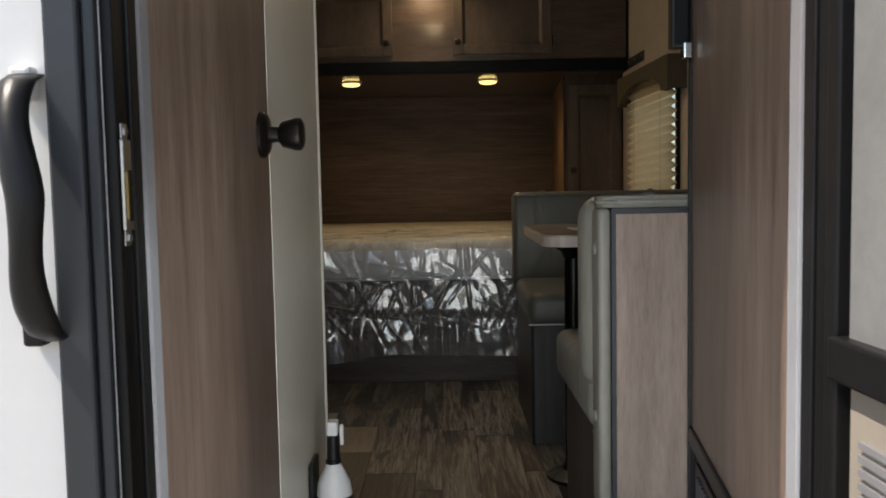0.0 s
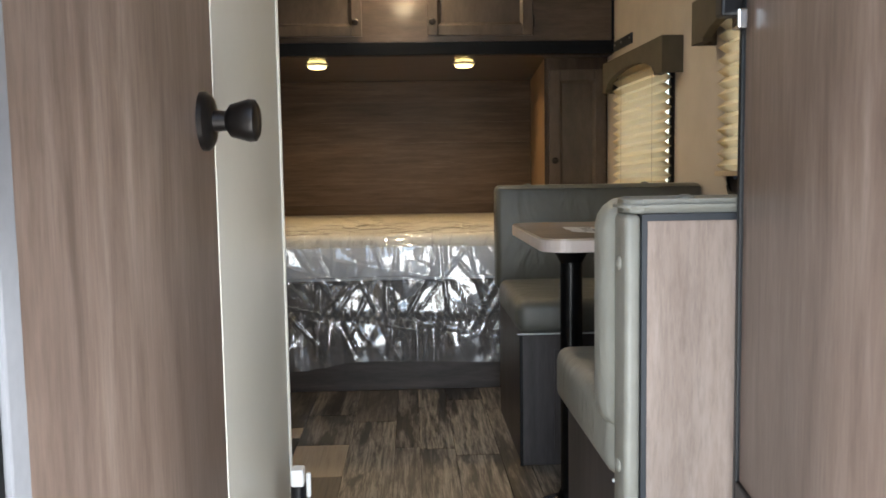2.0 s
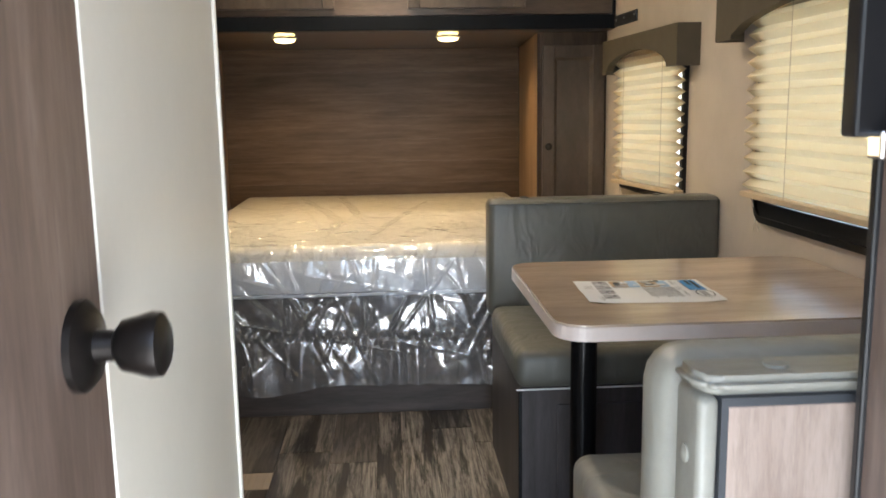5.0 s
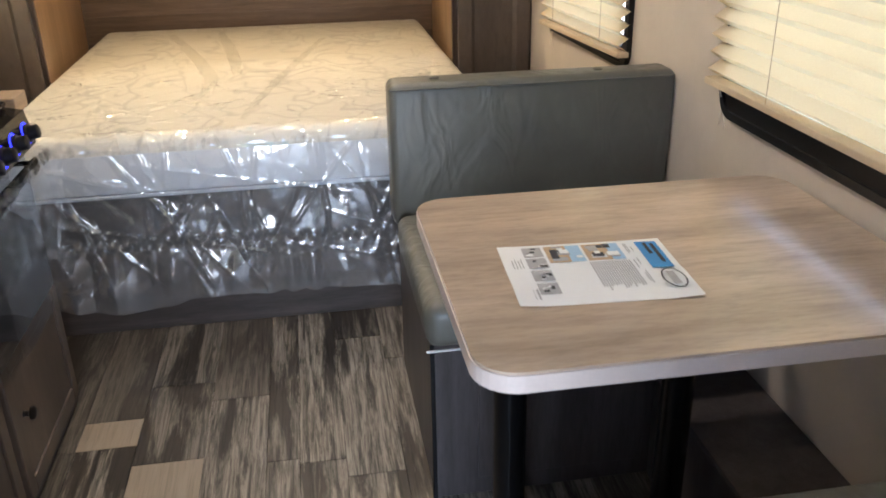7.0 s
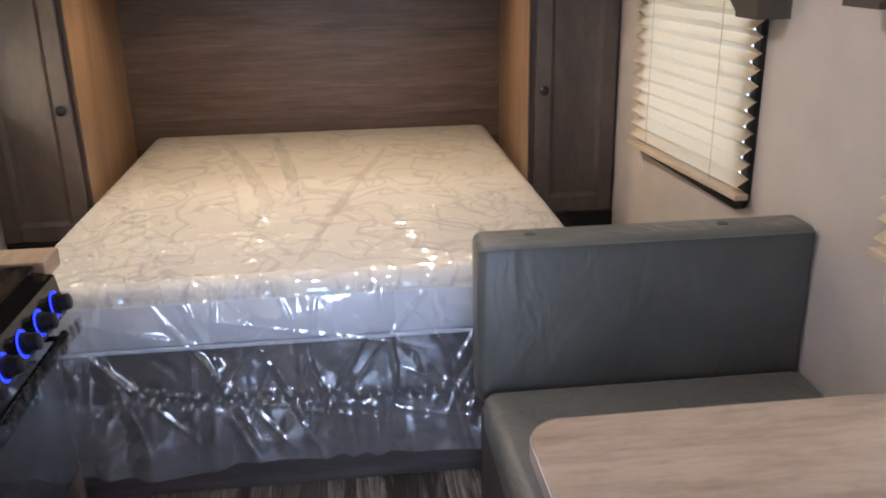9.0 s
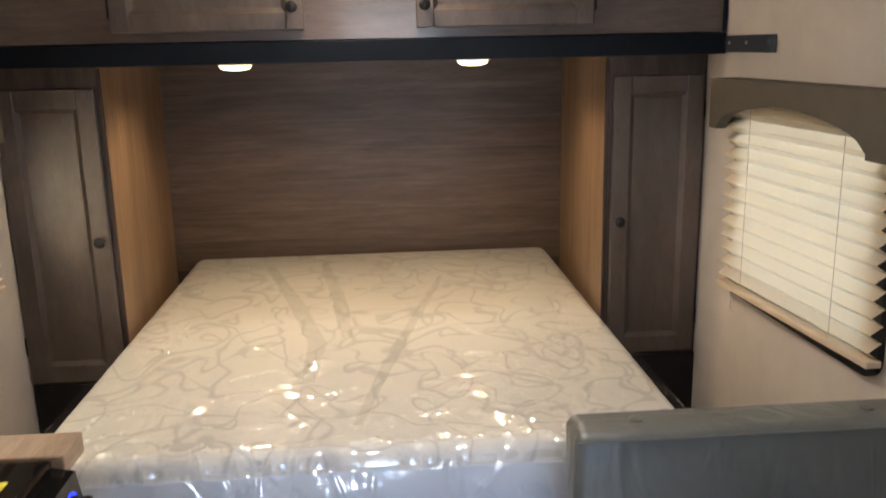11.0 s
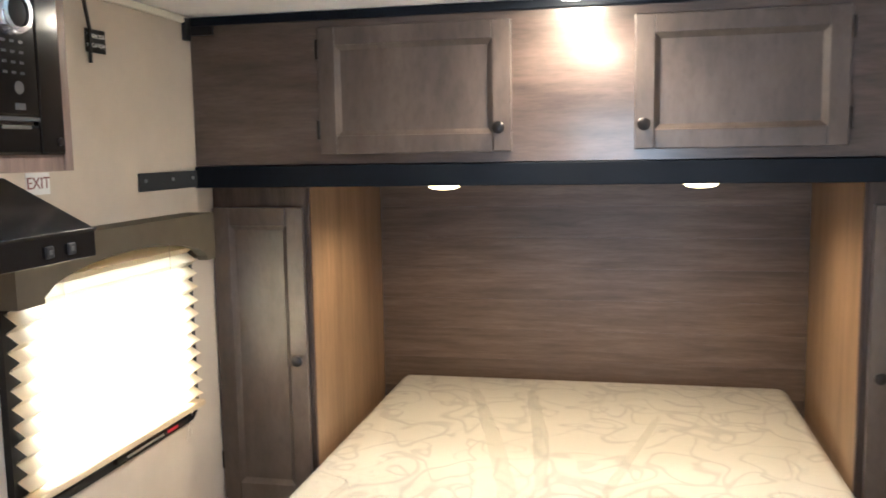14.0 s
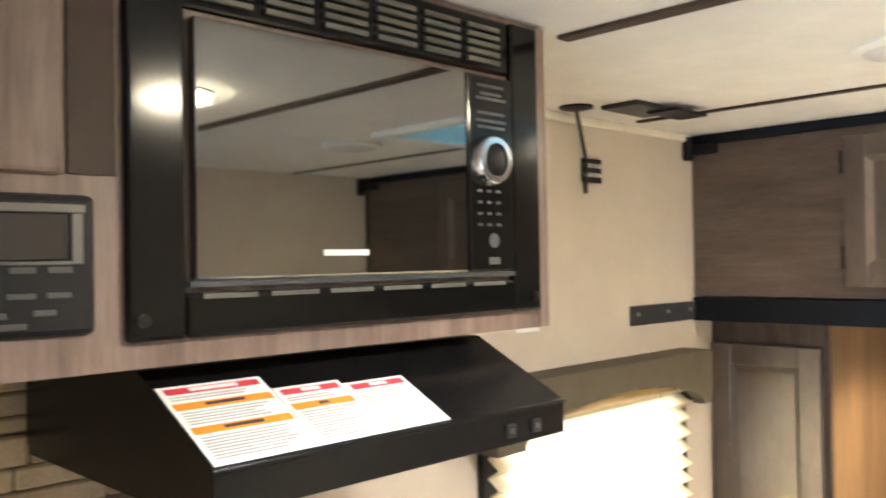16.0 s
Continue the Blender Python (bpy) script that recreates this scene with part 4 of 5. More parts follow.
part("dome", B((x0 - 0.02, y0 - 0.02, CZ + 0.091), (x1 + 0.02, y1 + 0.02, CZ + 0.10)), M_VENT_LENS, rv, "pale blue dome lit by the sky")
part("crossbar", B((x0, 4.05, CZ + 0.05), (x1, 4.06, CZ + 0.06)), M_WHITE, rv)


def speaker(x, y):
    sp = thing("ceiling_speaker", (x, y, CZ - 0.0005), "round white ceiling speaker", "speaker", "ceiling speakers")
    part("ring", lathe(bmesh.new(), (0, 0, 0), (0, 0, -1), [(0, 0.082), (0.005, 0.082), (0.010, 0.074), (0.0101, 0.066)], 40), M_WHITE, sp, "", True)
    part("grille", lathe(bmesh.new(), (0, 0, -0.0102), (0, 0, -1), [(0, 0.066), (0.003, 0.06), (0.004, 0.002)], 40), plain("speaker_grille", (0.62, 0.62, 0.64), 0.6), sp, "", True)


speaker(-0.385, 3.94), speaker(0.385, 3.96)

tv = thing("ceiling_bracket", (0, 0, 0), "dark metal mounting plate on the ceiling near the wall", "bracket")
part("plate", B((-0.99, 4.00, CZ - 0.010), (-0.90, 4.16, CZ - 0.0005), 0.003), M_FRAME, tv)
part("plate", B((-0.93, 4.08, CZ - 0.018), (-0.86, 4.21, CZ - 0.011), 0.003), M_BLACK, tv)
cb = thing("wall_cable", (0, 0, 0), "black cable hanging down the wall with a printed tag", "cable")
part("grommet", lathe(bmesh.new(), (-1.03, 3.97, CZ - 0.0005), (-1.03, 3.97, 0), [(0, 0.036), (0.004, 0.036), (0.008, 0.02)], 24), M_BLACK, cb, "", True)
part("cord", tube(bmesh.new(), (-1.03, 3.97, CZ - 0.006), (-1.09, 4.085, 1.86), 0.0045, seg=8), M_BLACK, cb)
part("cord", tube(bmesh.new(), (-1.09, 4.085, 1.863), (-1.092, 4.085, 1.783), 0.0045, seg=8), M_BLACK, cb)
tag = part("tag", B((-1.096, 4.075, 1.808), (-1.094, 4.15, 1.862)), M_BLACK, cb, "black tag with white lettering")
wall_text(tag, "TV BACKER", 0.0135, -1.0937, 4.1135, 1.846, M_WHITE)
wall_text(tag, "LOCATION", 0.0135, -1.0937, 4.1135, 1.825, M_WHITE)

# ---- kitchen ----
KB = 3.455
kc = thing("kitchen_wall_cabinet", (0, 0, 0), "taupe wood-grain wall cabinet around the microwave", "cabinet")
part("body", B((-WX + 0.002, 2.014, 1.546), (-0.703, 3.445, CZ - 0.002)), M_ENTRY, kc)
part("face_frame", B((-0.7025, 3.428, 1.546), (-0.699, 3.447, CZ - 0.002), 0.002), M_ENTRY, kc)
kd = part("door", B((-0.712, 2.30, 1.715), (-0.692, 2.80, 1.94), 0.004), M_ENTRY, kc)
# shade between door and microwave, painted as a thin dark brown strip
part("door_gap_shade_strip", B((-0.7025, 2.805, 1.716), (-0.700, 2.846, CZ - 0.004)), M_STRIP, kc)

M_SLAT = plain("vent_slat_grey", (0.09, 0.09, 0.075), 0.4)
mw = thing("microwave", (0, -0.006, 0.014), "black built-in microwave with a mirrored glass door", "microwave")
part("trim_frame", (lambda bm: (box(bm, (-0.71, 2.859, 1.556), (-0.692, 2.914, 1.932), 0.004), box(bm, (-0.71, 3.374, 1.556), (-0.692, 3.428, 1.932), 0.004),
     box(bm, (-0.71, 2.914, 1.556), (-0.692, 3.374, 1.598), 0.004), box(bm, (-0.71, 2.914, 1.862), (-0.697, 3.374, 1.932), 0.004))[0])(bmesh.new()), M_GLOSS_BLACK, mw)
part("door_glass", B((-0.705, 2.922, 1.609), (-0.690, 3.286, 1.855), 0.003), M_MW_GLASS, mw, "dark mirrored glass")
part("glass_edge", B((-0.704, 2.916, 1.603), (-0.692, 3.374, 1.6085)), M_FRAME, mw)
part("door_badge", B((-0.690, 3.066, 1.631), (-0.6888, 3.127, 1.6375), 0.0005), M_WHITE, mw, "white badge")
cp = part("control_panel", B((-0.705, 3.288, 1.609), (-0.690, 3.372, 1.855), 0.003), M_GLOSS_BLACK, mw)
part("dial", lathe(bmesh.new(), (-0.690, 3.325, 1.748), (0, 3.325, 1.748), [(0, 0.032), (0.012, 0.030), (0.014, 0.028), (0.0141, 0.021), (0.008, 0.020)], 40), M_CHROME, cp, "chrome ring dial", True)
part("dial_centre", lathe(bmesh.new(), (-0.6819, 3.325, 1.748), (0, 3.325, 1.748), [(0, 0.0195), (0.002, 0.0195), (0.004, 0.016)], 32), M_BLACK, cp, "", True)
for r in range(4):
    for c in range(3):
        part("key", B((-0.690, 3.303 + c * 0.017, 1.708 - r * 0.014), (-0.6893, 3.311 + c * 0.017, 1.7115 - r * 0.014)), M_LABEL_GREY, cp)
for z, w in ((1.842, 0.05), (1.832, 0.04), (1.826, 0.056), (1.808, 0.05), (1.798, 0.056), (1.79, 0.05)):
    part("print_line", B((-0.690, 3.33 - w / 2, z - 0.0018), (-0.6893, 3.33 + w / 2, z + 0.0018)), M_LABEL_GREY, cp)
part("start_key", tube(bmesh.new(), (-0.690, 3.332, 1.648), (-0.689, 3.332, 1.648), 0.009, seg=20), M_LABEL_GREY, cp)
part("open_key", B((-0.690, 3.322, 1.618), (-0.689, 3.342, 1.627)), M_LABEL_GREY, cp)
for g in range(6):
    for r in range(5):
        y = 2.93 + g * 0.073
        part("vent_slat", B((-0.697, y, 1.872 + r * 0.0105), (-0.6925, y + 0.058, 1.8775 + r * 0.0105)), M_SLAT, mw)
for g in range(6):
    y = 2.93 + g * 0.073
    part("lower_slot", B((-0.692, y, 1.592), (-0.6905, y + 0.058, 1.597)), M_SLAT, mw)
for y in (2.872, 3.415):
    part("screw", tube(bmesh.new(), (-0.692, y, 1.575), (-0.689, y, 1.575), 0.006, seg=12), M_KNOB, mw)

M_STEREO = plain("satin_grey_bezel", (0.16, 0.155, 0.145), 0.3, 0.4)
rd = thing("stereo", (0, -0.006, 0.014), "black in-wall stereo with a dark display", "stereo")
part("housing", B((-0.712, 2.655, 1.566), (-0.694, 2.832, 1.684), 0.006), M_BLACK, rd)
part("display", B((-0.695, 2.68, 1.630), (-0.692, 2.806, 1.667)), M_OVEN_GLASS, rd)
part("display_bezel", B((-0.694, 2.668, 1.6685), (-0.6915, 2.822, 1.6755), 0.0008), M_STEREO, rd)
part("display_bezel", B((-0.694, 2.811, 1.626), (-0.6915, 2.820, 1.668), 0.0008), M_STEREO, rd)
part("display_bezel", B((-0.694, 2.668, 1.6255), (-0.6915, 2.811, 1.6285), 0.0008), M_STEREO, rd)
part("brand_bar", B((-0.6915, 2.726, 1.6625), (-0.691, 2.752, 1.6655)), M_INK, rd)
for k in range(5):
    part("button", B((-0.694, 2.675 + k * 0.029, 1.619), (-0.6915, 2.695 + k * 0.029, 1.624)), M_LABEL_GREY, rd)
for y, z, w in ((2.68, 1.596, 0.02), (2.76, 1.60, 0.022), (2.79, 1.60, 0.02), (2.69, 1.585, 0.02), (2.74, 1.585, 0.02), (2.78, 1.586, 0.018), (2.685, 1.575, 0.028), (2.745, 1.576, 0.03)):
    part("button", B((-0.694, y, z - 0.002), (-0.692, y + w, z + 0.003), 0.001), M_LABEL_GREY, rd)
part("volume_knob", tube(bmesh.new(), (-0.694, 2.725, 1.600), (-0.688, 2.725, 1.600), 0.009, seg=20), M_LABEL_GREY, rd)

hd = thing("range_hood", (0, -0.006, 0.014), "black sloped range hood under the microwave cabinet", "range hood")
part("shell", outline(bmesh.new(), [(-0.61, 1.414), (-0.61, 1.453), (-0.75, 1.524), (-1.04, 1.524), (-1.04, 1.404), (-0.66, 1.404)], "y", 2.892, 3.363), M_BLACK_METAL, hd)
part("back_plate", B((-WX + 0.03, 2.90, 1.41), (-1.04, 3.355, 1.522)), M_BLACK_METAL, hd)
part("front_lip", B((-0.612, 2.890, 1.4495), (-0.6075, 3.365, 1.4545), 0.001), M_BLACK_METAL, hd)
for y in (3.255, 3.30):
    sw = part("switch", B((-0.61, y, 1.422), (-0.606, y + 0.016, 1.438), 0.002), M_BLACK, hd)
    part("mark", B((-0.606, y + 0.005, 1.427), (-0.6055, y + 0.011, 1.433)), M_LABEL_GREY, sw)


def slope(u, y, lift=0.0012):
    """A point on the hood's sloped top, u metres up from its front edge."""
    k = u / math.hypot(0.14, 0.071)
    return (-0.61 - 0.14 * k + 0.45 * lift, y, 1.453 + 0.071 * k + 0.89 * lift)


def sloped_quad(bm, u0, u1, y0, y1, lift):
    a = [bm.verts.new(slope(u, y, lift)) for u, y in ((u0, y0), (u0, y1), (u1, y1), (u1, y0))]
    b = [bm.verts.new(slope(u, y, lift - 0.0005)) for u, y in ((u0, y0), (u0, y1), (u1, y1), (u1, y0))]
    bm.faces.new(a)
    bm.faces.new(b[::-1])
    for k in range(4):
        bm.faces.new((a[k], b[k], b[(k + 1) % 4], a[(k + 1) % 4]))
    return bm


def leaflet(y0, y1, top, oranges):
    s = thing("warning_sheet", (0, -0.006, 0.014), "white warning leaflet with red heading on the range hood", "leaflet", "warning leaflets")
    part("sheet", sloped_quad(bmesh.new(), 0.004, top, y0, y1, 0.0014), M_PAPER, s)
    part("heading", sloped_quad(bmesh.new(), top - 0.014, top - 0.005, y0 + 0.006, y1 - 0.006, 0.0022), M_RED, s, "red heading bar")
    part("heading_gap", sloped_quad(bmesh.new(), top - 0.012, top - 0.007, y0 + 0.03, y1 - 0.03, 0.0028), M_PAPER, s)
    for u in oranges:
        part("orange_bar", sloped_quad(bmesh.new(), u, u + 0.010, y0 + 0.004, y1 - 0.004, 0.0022), M_ORANGE, s, "orange bar")
        part("orange_print", sloped_quad(bmesh.new(), u + 0.003, u + 0.007, y0 + 0.035, y1 - 0.035, 0.0028), M_DARK_INK, s)
    lines = bmesh.new()
    u = 0.012
    while u < top - 0.018:
        if not any(o - 0.003 < u < o + 0.013 for o in oranges):
            sloped_quad(lines, u, u + 0.0017, y0 + 0.006, y1 - 0.006 - random.random() * 0.03, 0.0022)
        u += 0.0042
    part("small_print", lines, M_INK, s)


leaflet(2.894, 3.005, 0.124, (0.048, 0.085))
leaflet(3.006, 3.088, 0.100, (0.060,))
leaflet(3.089, 3.172, 0.092, ())

bc = thing("kitchen_base_cabinet", (0, 0, 0), "dark wood kitchen base cabinet under the stove", "cabinet")
part("body", B((-WX + 0.002, 2.014, 0.0), (-0.545, KB - 0.004, 0.40)), M_BENCH, bc)
part("side_panel", B((-WX + 0.002, 3.365, 0.402), (-0.545, KB - 0.004, 0.83)), M_BENCH, bc)
part("rear_box", B((-WX + 0.002, 2.014, 0.402), (-0.545, 2.895, 0.83)), M_BENCH, bc)


def side_door(parent, y0, y1, z0, z1, x, knob, rail=0.04):
    """A framed cabinet door that faces +x."""
    d = part("door", B((x - 0.012, y0 + rail, z0 + rail), (x - 0.006, y1 - rail, z1 - rail)), M_DOOR, parent)
    for lo, hi in (((y0, z0), (y0 + rail, z1)), ((y1 - rail, z0), (y1, z1)), ((y0 + rail, z0), (y1 - rail, z0 + rail)), ((y0 + rail, z1 - rail), (y1 - rail, z1))):
        part("door_frame_piece", B((x - 0.015, *lo), (x, *hi), 0.003), M_DOOR, d)
    part("knob", lathe(bmesh.new(), (x, *knob), (9, *knob), [(0, 0.008), (0.004, 0.006), (0.012, 0.007), (0.016, 0.0155), (0.022, 0.0165), (0.027, 0.010)], 20), M_KNOB, d, "dark bronze knob", True)


side_door(bc, 2.98, 3.43, 0.04, 0.385, -0.53, (3.045, 0.235))
side_door(bc, 2.45, 2.95, 0.04, 0.385, -0.53, (2.50, 0.235))
ct = thing("countertop", (0, 0, 0), "light wood-grain laminate kitchen countertop", "countertop")
part("slab", B((-WX + 0.002, 3.363, 0.832), (-0.505, KB, 0.87), 0.003), M_COUNTER, ct)
part("slab", B((-WX + 0.002, 2.014, 0.832), (-0.505, 2.895, 0.87), 0.003), M_COUNTER, ct)

sv = thing("stove", (0, 0, 0), "black gas stove with blue-lit control knobs", "stove")
part("oven_body", B((-1.09, 2.90, 0.402), (-0.53, 3.36, 0.84)), M_BLACK_METAL, sv)
part("oven_door", B((-0.53, 2.905, 0.405), (-0.505, 3.355, 0.755), 0.006), M_OVEN_GLASS, sv, "black glass oven door")
part("glass_cover", B((-1.05, 2.905, 0.855), (-0.52, 3.355, 0.868), 0.005), M_OVEN_GLASS, sv, "black glass stove cover")
part("cover_label", B((-0.63, 3.25, 0.8682), (-0.56, 3.285, 0.869)), M_YELLOW, sv, "yellow label")
cpnl = part("control_panel", outline(bmesh.new(), [(-0.53, 0.76), (-0.475, 0.768), (-0.488, 0.845), (-0.53, 0.853)], "y", 2.902, 3.358), M_GLOSS_BLACK, sv)
for k in range(5):
    y = 2.965 + k * 0.088
    part("knob", lathe(bmesh.new(), (-0.481, y, 0.80), (-0.281, y, 0.834), [(0, 0.021), (0.008, 0.021), (0.010, 0.017), (0.028, 0.0155), (0.030, 0.012)], 24), M_BLACK, cpnl, "black knob", True)
    part("led_ring", lathe(bmesh.new(), (-0.4825, y, 0.80), (-0.2825, y, 0.834), [(0, 0.0255), (0.003, 0.0255), (0.0032, 0.0215)], 24), M_LED_BLUE, cpnl, "blue light ring", True)
part("handle", tube(bmesh.new(), (-0.475, 2.94, 0.735), (-0.475, 3.32, 0.735), 0.008, seg=14), M_GLOSS_BLACK, sv, "", True)
for y in (2.96, 3.30):
    part("handle_post", tube(bmesh.new(), (-0.507, y, 0.735), (-0.475, y, 0.735), 0.006, seg=10), M_GLOSS_BLACK, sv)


def film_oven():
    bm = bmesh.new()
    rows = []
    for j in range(41):
        row = []
        for i in range(61):
            y, f = 2.90 + 0.46 * i / 60, j / 40
            z = 0.752 - 0.30 * f
            x = -0.461 + 0.02 * f + 0.010 * noise.noise(Vector((y * 14, z * 9, 2))) + (0.008 * math.sin(i * 1.9) if j < 4 else 0)
            row.append(bm.verts.new((max(x, -0.485), y, z)))
        rows.append(row)
    for a, b in zip(rows, rows[1:]):
        for i in range(60):
            bm.faces.new((a[i], a[i + 1], b[i + 1], b[i]))
    part("protective_film", bm, M_FILM_TOP, sv, "clear crinkled film over the oven door", True).visible_shadow = False


film_oven()

# exit sticker
ex = thing("exit_sticker", (0, 0, 0), "white exit sticker with red letters on the wall", "sticker")
part("label", B((-WX + 0.0008, 3.845, 1.488), (-WX + 0.0016, 3.92, 1.535)), M_PAPER, ex)
wall_text(ex, "EXIT", 0.036, -WX + 0.0024, 3.8825, 1.5115, plain("dark_red_ink", (0.16, 0.02, 0.02), 0.6))

# small lit gadget in the west window
gd = thing("window_latch", (0, 0, 0), "black window latch bar with a red mark under the shade", "latch")
part("bar", B((-WX + 0.013, 4.06, 0.824), (-WX + 0.028, 4.40, 0.838), 0.003), M_BLACK, gd)
part("chrome_strip", B((-WX + 0.028, 4.10, 0.829), (-WX + 0.030, 4.27, 0.834)), M_ALU, gd)
part("red_mark", B((-WX + 0.028, 4.29, 0.828), (-WX + 0.031, 4.34, 0.836)), M_RED, gd)

# ---- paper on the table ----
pp = thing("flyer", (0.5785, 2.4885, 0.7458), "white printed flyer with photos and a blue block on the table", "flyer")
pp.rotation_euler = (0, 0, radians(-3.4))
sheet = bmesh.new()
for j in range(9):
    for i in range(13):
        x, y = -0.139 + 0.278 * i / 12, -0.108 + 0.216 * j / 8
        lift = 0.0006 + 0.0035 * max(0, (abs(x) - 0.09) / 0.05) * (1 if y < 0 else 0.3)
        sheet.verts.new((x, y, lift))
sheet.verts.ensure_lookup_table()
for j in range(8):
    for i in range(12):
        k = j * 13 + i
        sheet.faces.new([sheet.verts[q] for q in (k, k + 1, k + 14, k + 13)])
part("sheet", sheet, M_PAPER, pp, "", True)


def print_block(name, x0, x1, y0, y1, mat, z=0.0017):
    return part(name, B((x0, y0, z), (x1, y1, z + 0.0003)), mat, pp)


print_block("blue_block", 0.0926, 0.128, -0.006, 0.094, M_BLUE, 0.0028)
for x, lo, hi in ((0.118, 0.012, 0.084), (0.107, 0.045, 0.088)):
    print_block("title_bar", x - 0.003, x + 0.003, lo, hi, M_DARK_INK, 0.0034)
prng = random.Random(8)


def photo(x0, x1, y0, y1, ground, sky_share, marks):
    """A printed photo: a ground colour, a strip of sky, and dark and white shapes."""
    cut = x1 - (x1 - x0) * sky_share
    print_block("photo", x0, cut, y0, y1, ground)
    if sky_share:
        print_block("photo_sky", cut, x1, y0, y1, M_SKYBLUE)
    for k in range(marks):
        w, h = (x1 - x0) * prng.uniform(0.15, 0.45), (y1 - y0) * prng.uniform(0.08, 0.3)
        x, y = prng.uniform(x0 + 0.002, x1 - w - 0.002), prng.uniform(y0 + 0.002, y1 - h - 0.002)
        print_block("photo_detail", x, x + w, y, y + h, (M_DARK_INK, M_PAPER, M_INK)[k % 3], 0.0021 + 0.0004 * (k % 4))


photo(-0.0625, -0.003, 0.035, 0.097, M_TANPRINT, 0.4, 9)
photo(0.0015, 0.063, 0.035, 0.097, M_TANPRINT, 0.35, 9)
for lo in (0.060, 0.018, -0.027, -0.072):
    photo(-0.100, -0.068, lo, lo + 0.036, M_INK, 0.0, 5)
for k in range(17):
    print_block("text_line", 0.0 + 0.004 * k, 0.0021 + 0.004 * k, -0.072 + 0.02 * prng.random(), 0.029, M_INK)
for k, (lo, hi) in enumerate(((0.055, 0.092), (0.06, 0.09), (0.012, 0.035), (0.06, 0.08), (0.0, 0.03), (-0.05, -0.02), (-0.055, -0.01))):
    print_block("text_line", 0.072 + 0.0032 * (k % 4), 0.0735 + 0.0032 * (k % 4), lo, hi, M_INK)
for k in range(4):
    print_block("text_line", -0.124 + 0.005 * k, -0.1225 + 0.005 * k, 0.02, 0.05 + 0.006 * (k % 2), M_INK)
print_block("dark_bar", -0.131, -0.120, -0.088, -0.050, M_DARK_INK)
for k in range(2):
    print_block("text_line", -0.112 + 0.007 * k, -0.109 + 0.007 * k, -0.088, -0.055, M_INK)
oval = bmesh.new()
for k in range(28):
    a0, a1 = math.tau * k / 28, math.tau * (k + 1) / 28
    oval.faces.new([oval.verts.new((0.113 + r1 * math.cos(a), -0.047 + r2 * math.sin(a), 0.0046)) for a, r1, r2 in ((a0, 0.0185, 0.034), (a1, 0.0185, 0.034), (a1, 0.016, 0.031), (a0, 0.016, 0.031))])
part("oval_mark", oval, M_DARK_INK, pp, "dark oval outline")
print_block("mark_bar", 0.106, 0.118, -0.068, -0.026, M_INK, 0.0046)

# ---- entry: door leaf, grab handle, strike, extinguisher ----
ed = thing("entry_door", (0.412, 0.797, 0.0), "open entry door with a frosted window and dark frame", "door")
ed.rotation_euler = (0, 0, radians(2))
part("outer_skin", B((0.022, -0.68, -0.02), (0.034, 0.0, 1.79)), M_EXTERIOR, ed, "white outer skin")
for lo, hi in (((0, -0.02, -0.02), (0.022, 0, 1.79)), ((0, -0.68, -0.02), (0.022, -0.65, 1.79)), ((0, -0.65, 1.75), (0.022, -0.03, 1.79)), ((0, -0.65, -0.02), (0.022, -0.03, 0.02))):
    part("frame_rail", B(lo, hi, 0.003), M_BLACK, ed)
part("cross_bar", B((-0.006, -0.655, 0.705), (0.022, -0.018, 0.742), 0.003), M_BLACK, ed, "black cross bar")
part("pane", B((0.008, -0.65, 0.742), (0.016, -0.03, 1.75)), M_GREY_PANE, ed, "frosted grey pane")
part("lower_panel", B((0.010, -0.65, 0.02), (0.018, -0.03, 0.705)), M_DOOR_LOW, ed)
for k in range(50):
    part("grille_slat", B((0.006, -0.15, 0.09 + 0.0115 * k), (0.010, -0.05, 0.096 + 0.0115 * k)), M_GASKET, ed)
gh = thing("grab_handle", (-0.011, 0, 0.004), "black rubber grab handle on the white outer wall", "grab handle")
grip = bmesh.new()
rings = []
for k in range(33):
    f = k / 32
    z = 0.745 + 0.228 * f
    bow = math.sin(math.pi * f) ** 0.5
    cx = -0.2455 - 0.013 * max(0.0, f - 0.55) / 0.45 - 0.003 * math.sin(f * 9)
    cy = 0.792 - 0.05 * bow
    rx, ry = 0.0145 + 0.0015 * math.sin(f * 13), 0.011
    rings.append([grip.verts.new((cx + rx * math.cos(a * math.tau / 14), cy + ry * math.sin(a * math.tau / 14), z)) for a in range(14)])
for a, b in zip(rings, rings[1:]):
    for k in range(14):
        grip.faces.new((a[k], a[(k + 1) % 14], b[(k + 1) % 14], b[k]))
grip.faces.new(rings[0][::-1]), grip.faces.new(rings[-1])
part("grip", grip, M_BLACK, gh, "", True)
for z in (0.74, 0.95):
    part("mount", B((-0.272, 0.782, z), (-0.2525, 0.7995, z + 0.03), 0.004), M_WHITE if z > 0.9 else M_BLACK, gh)

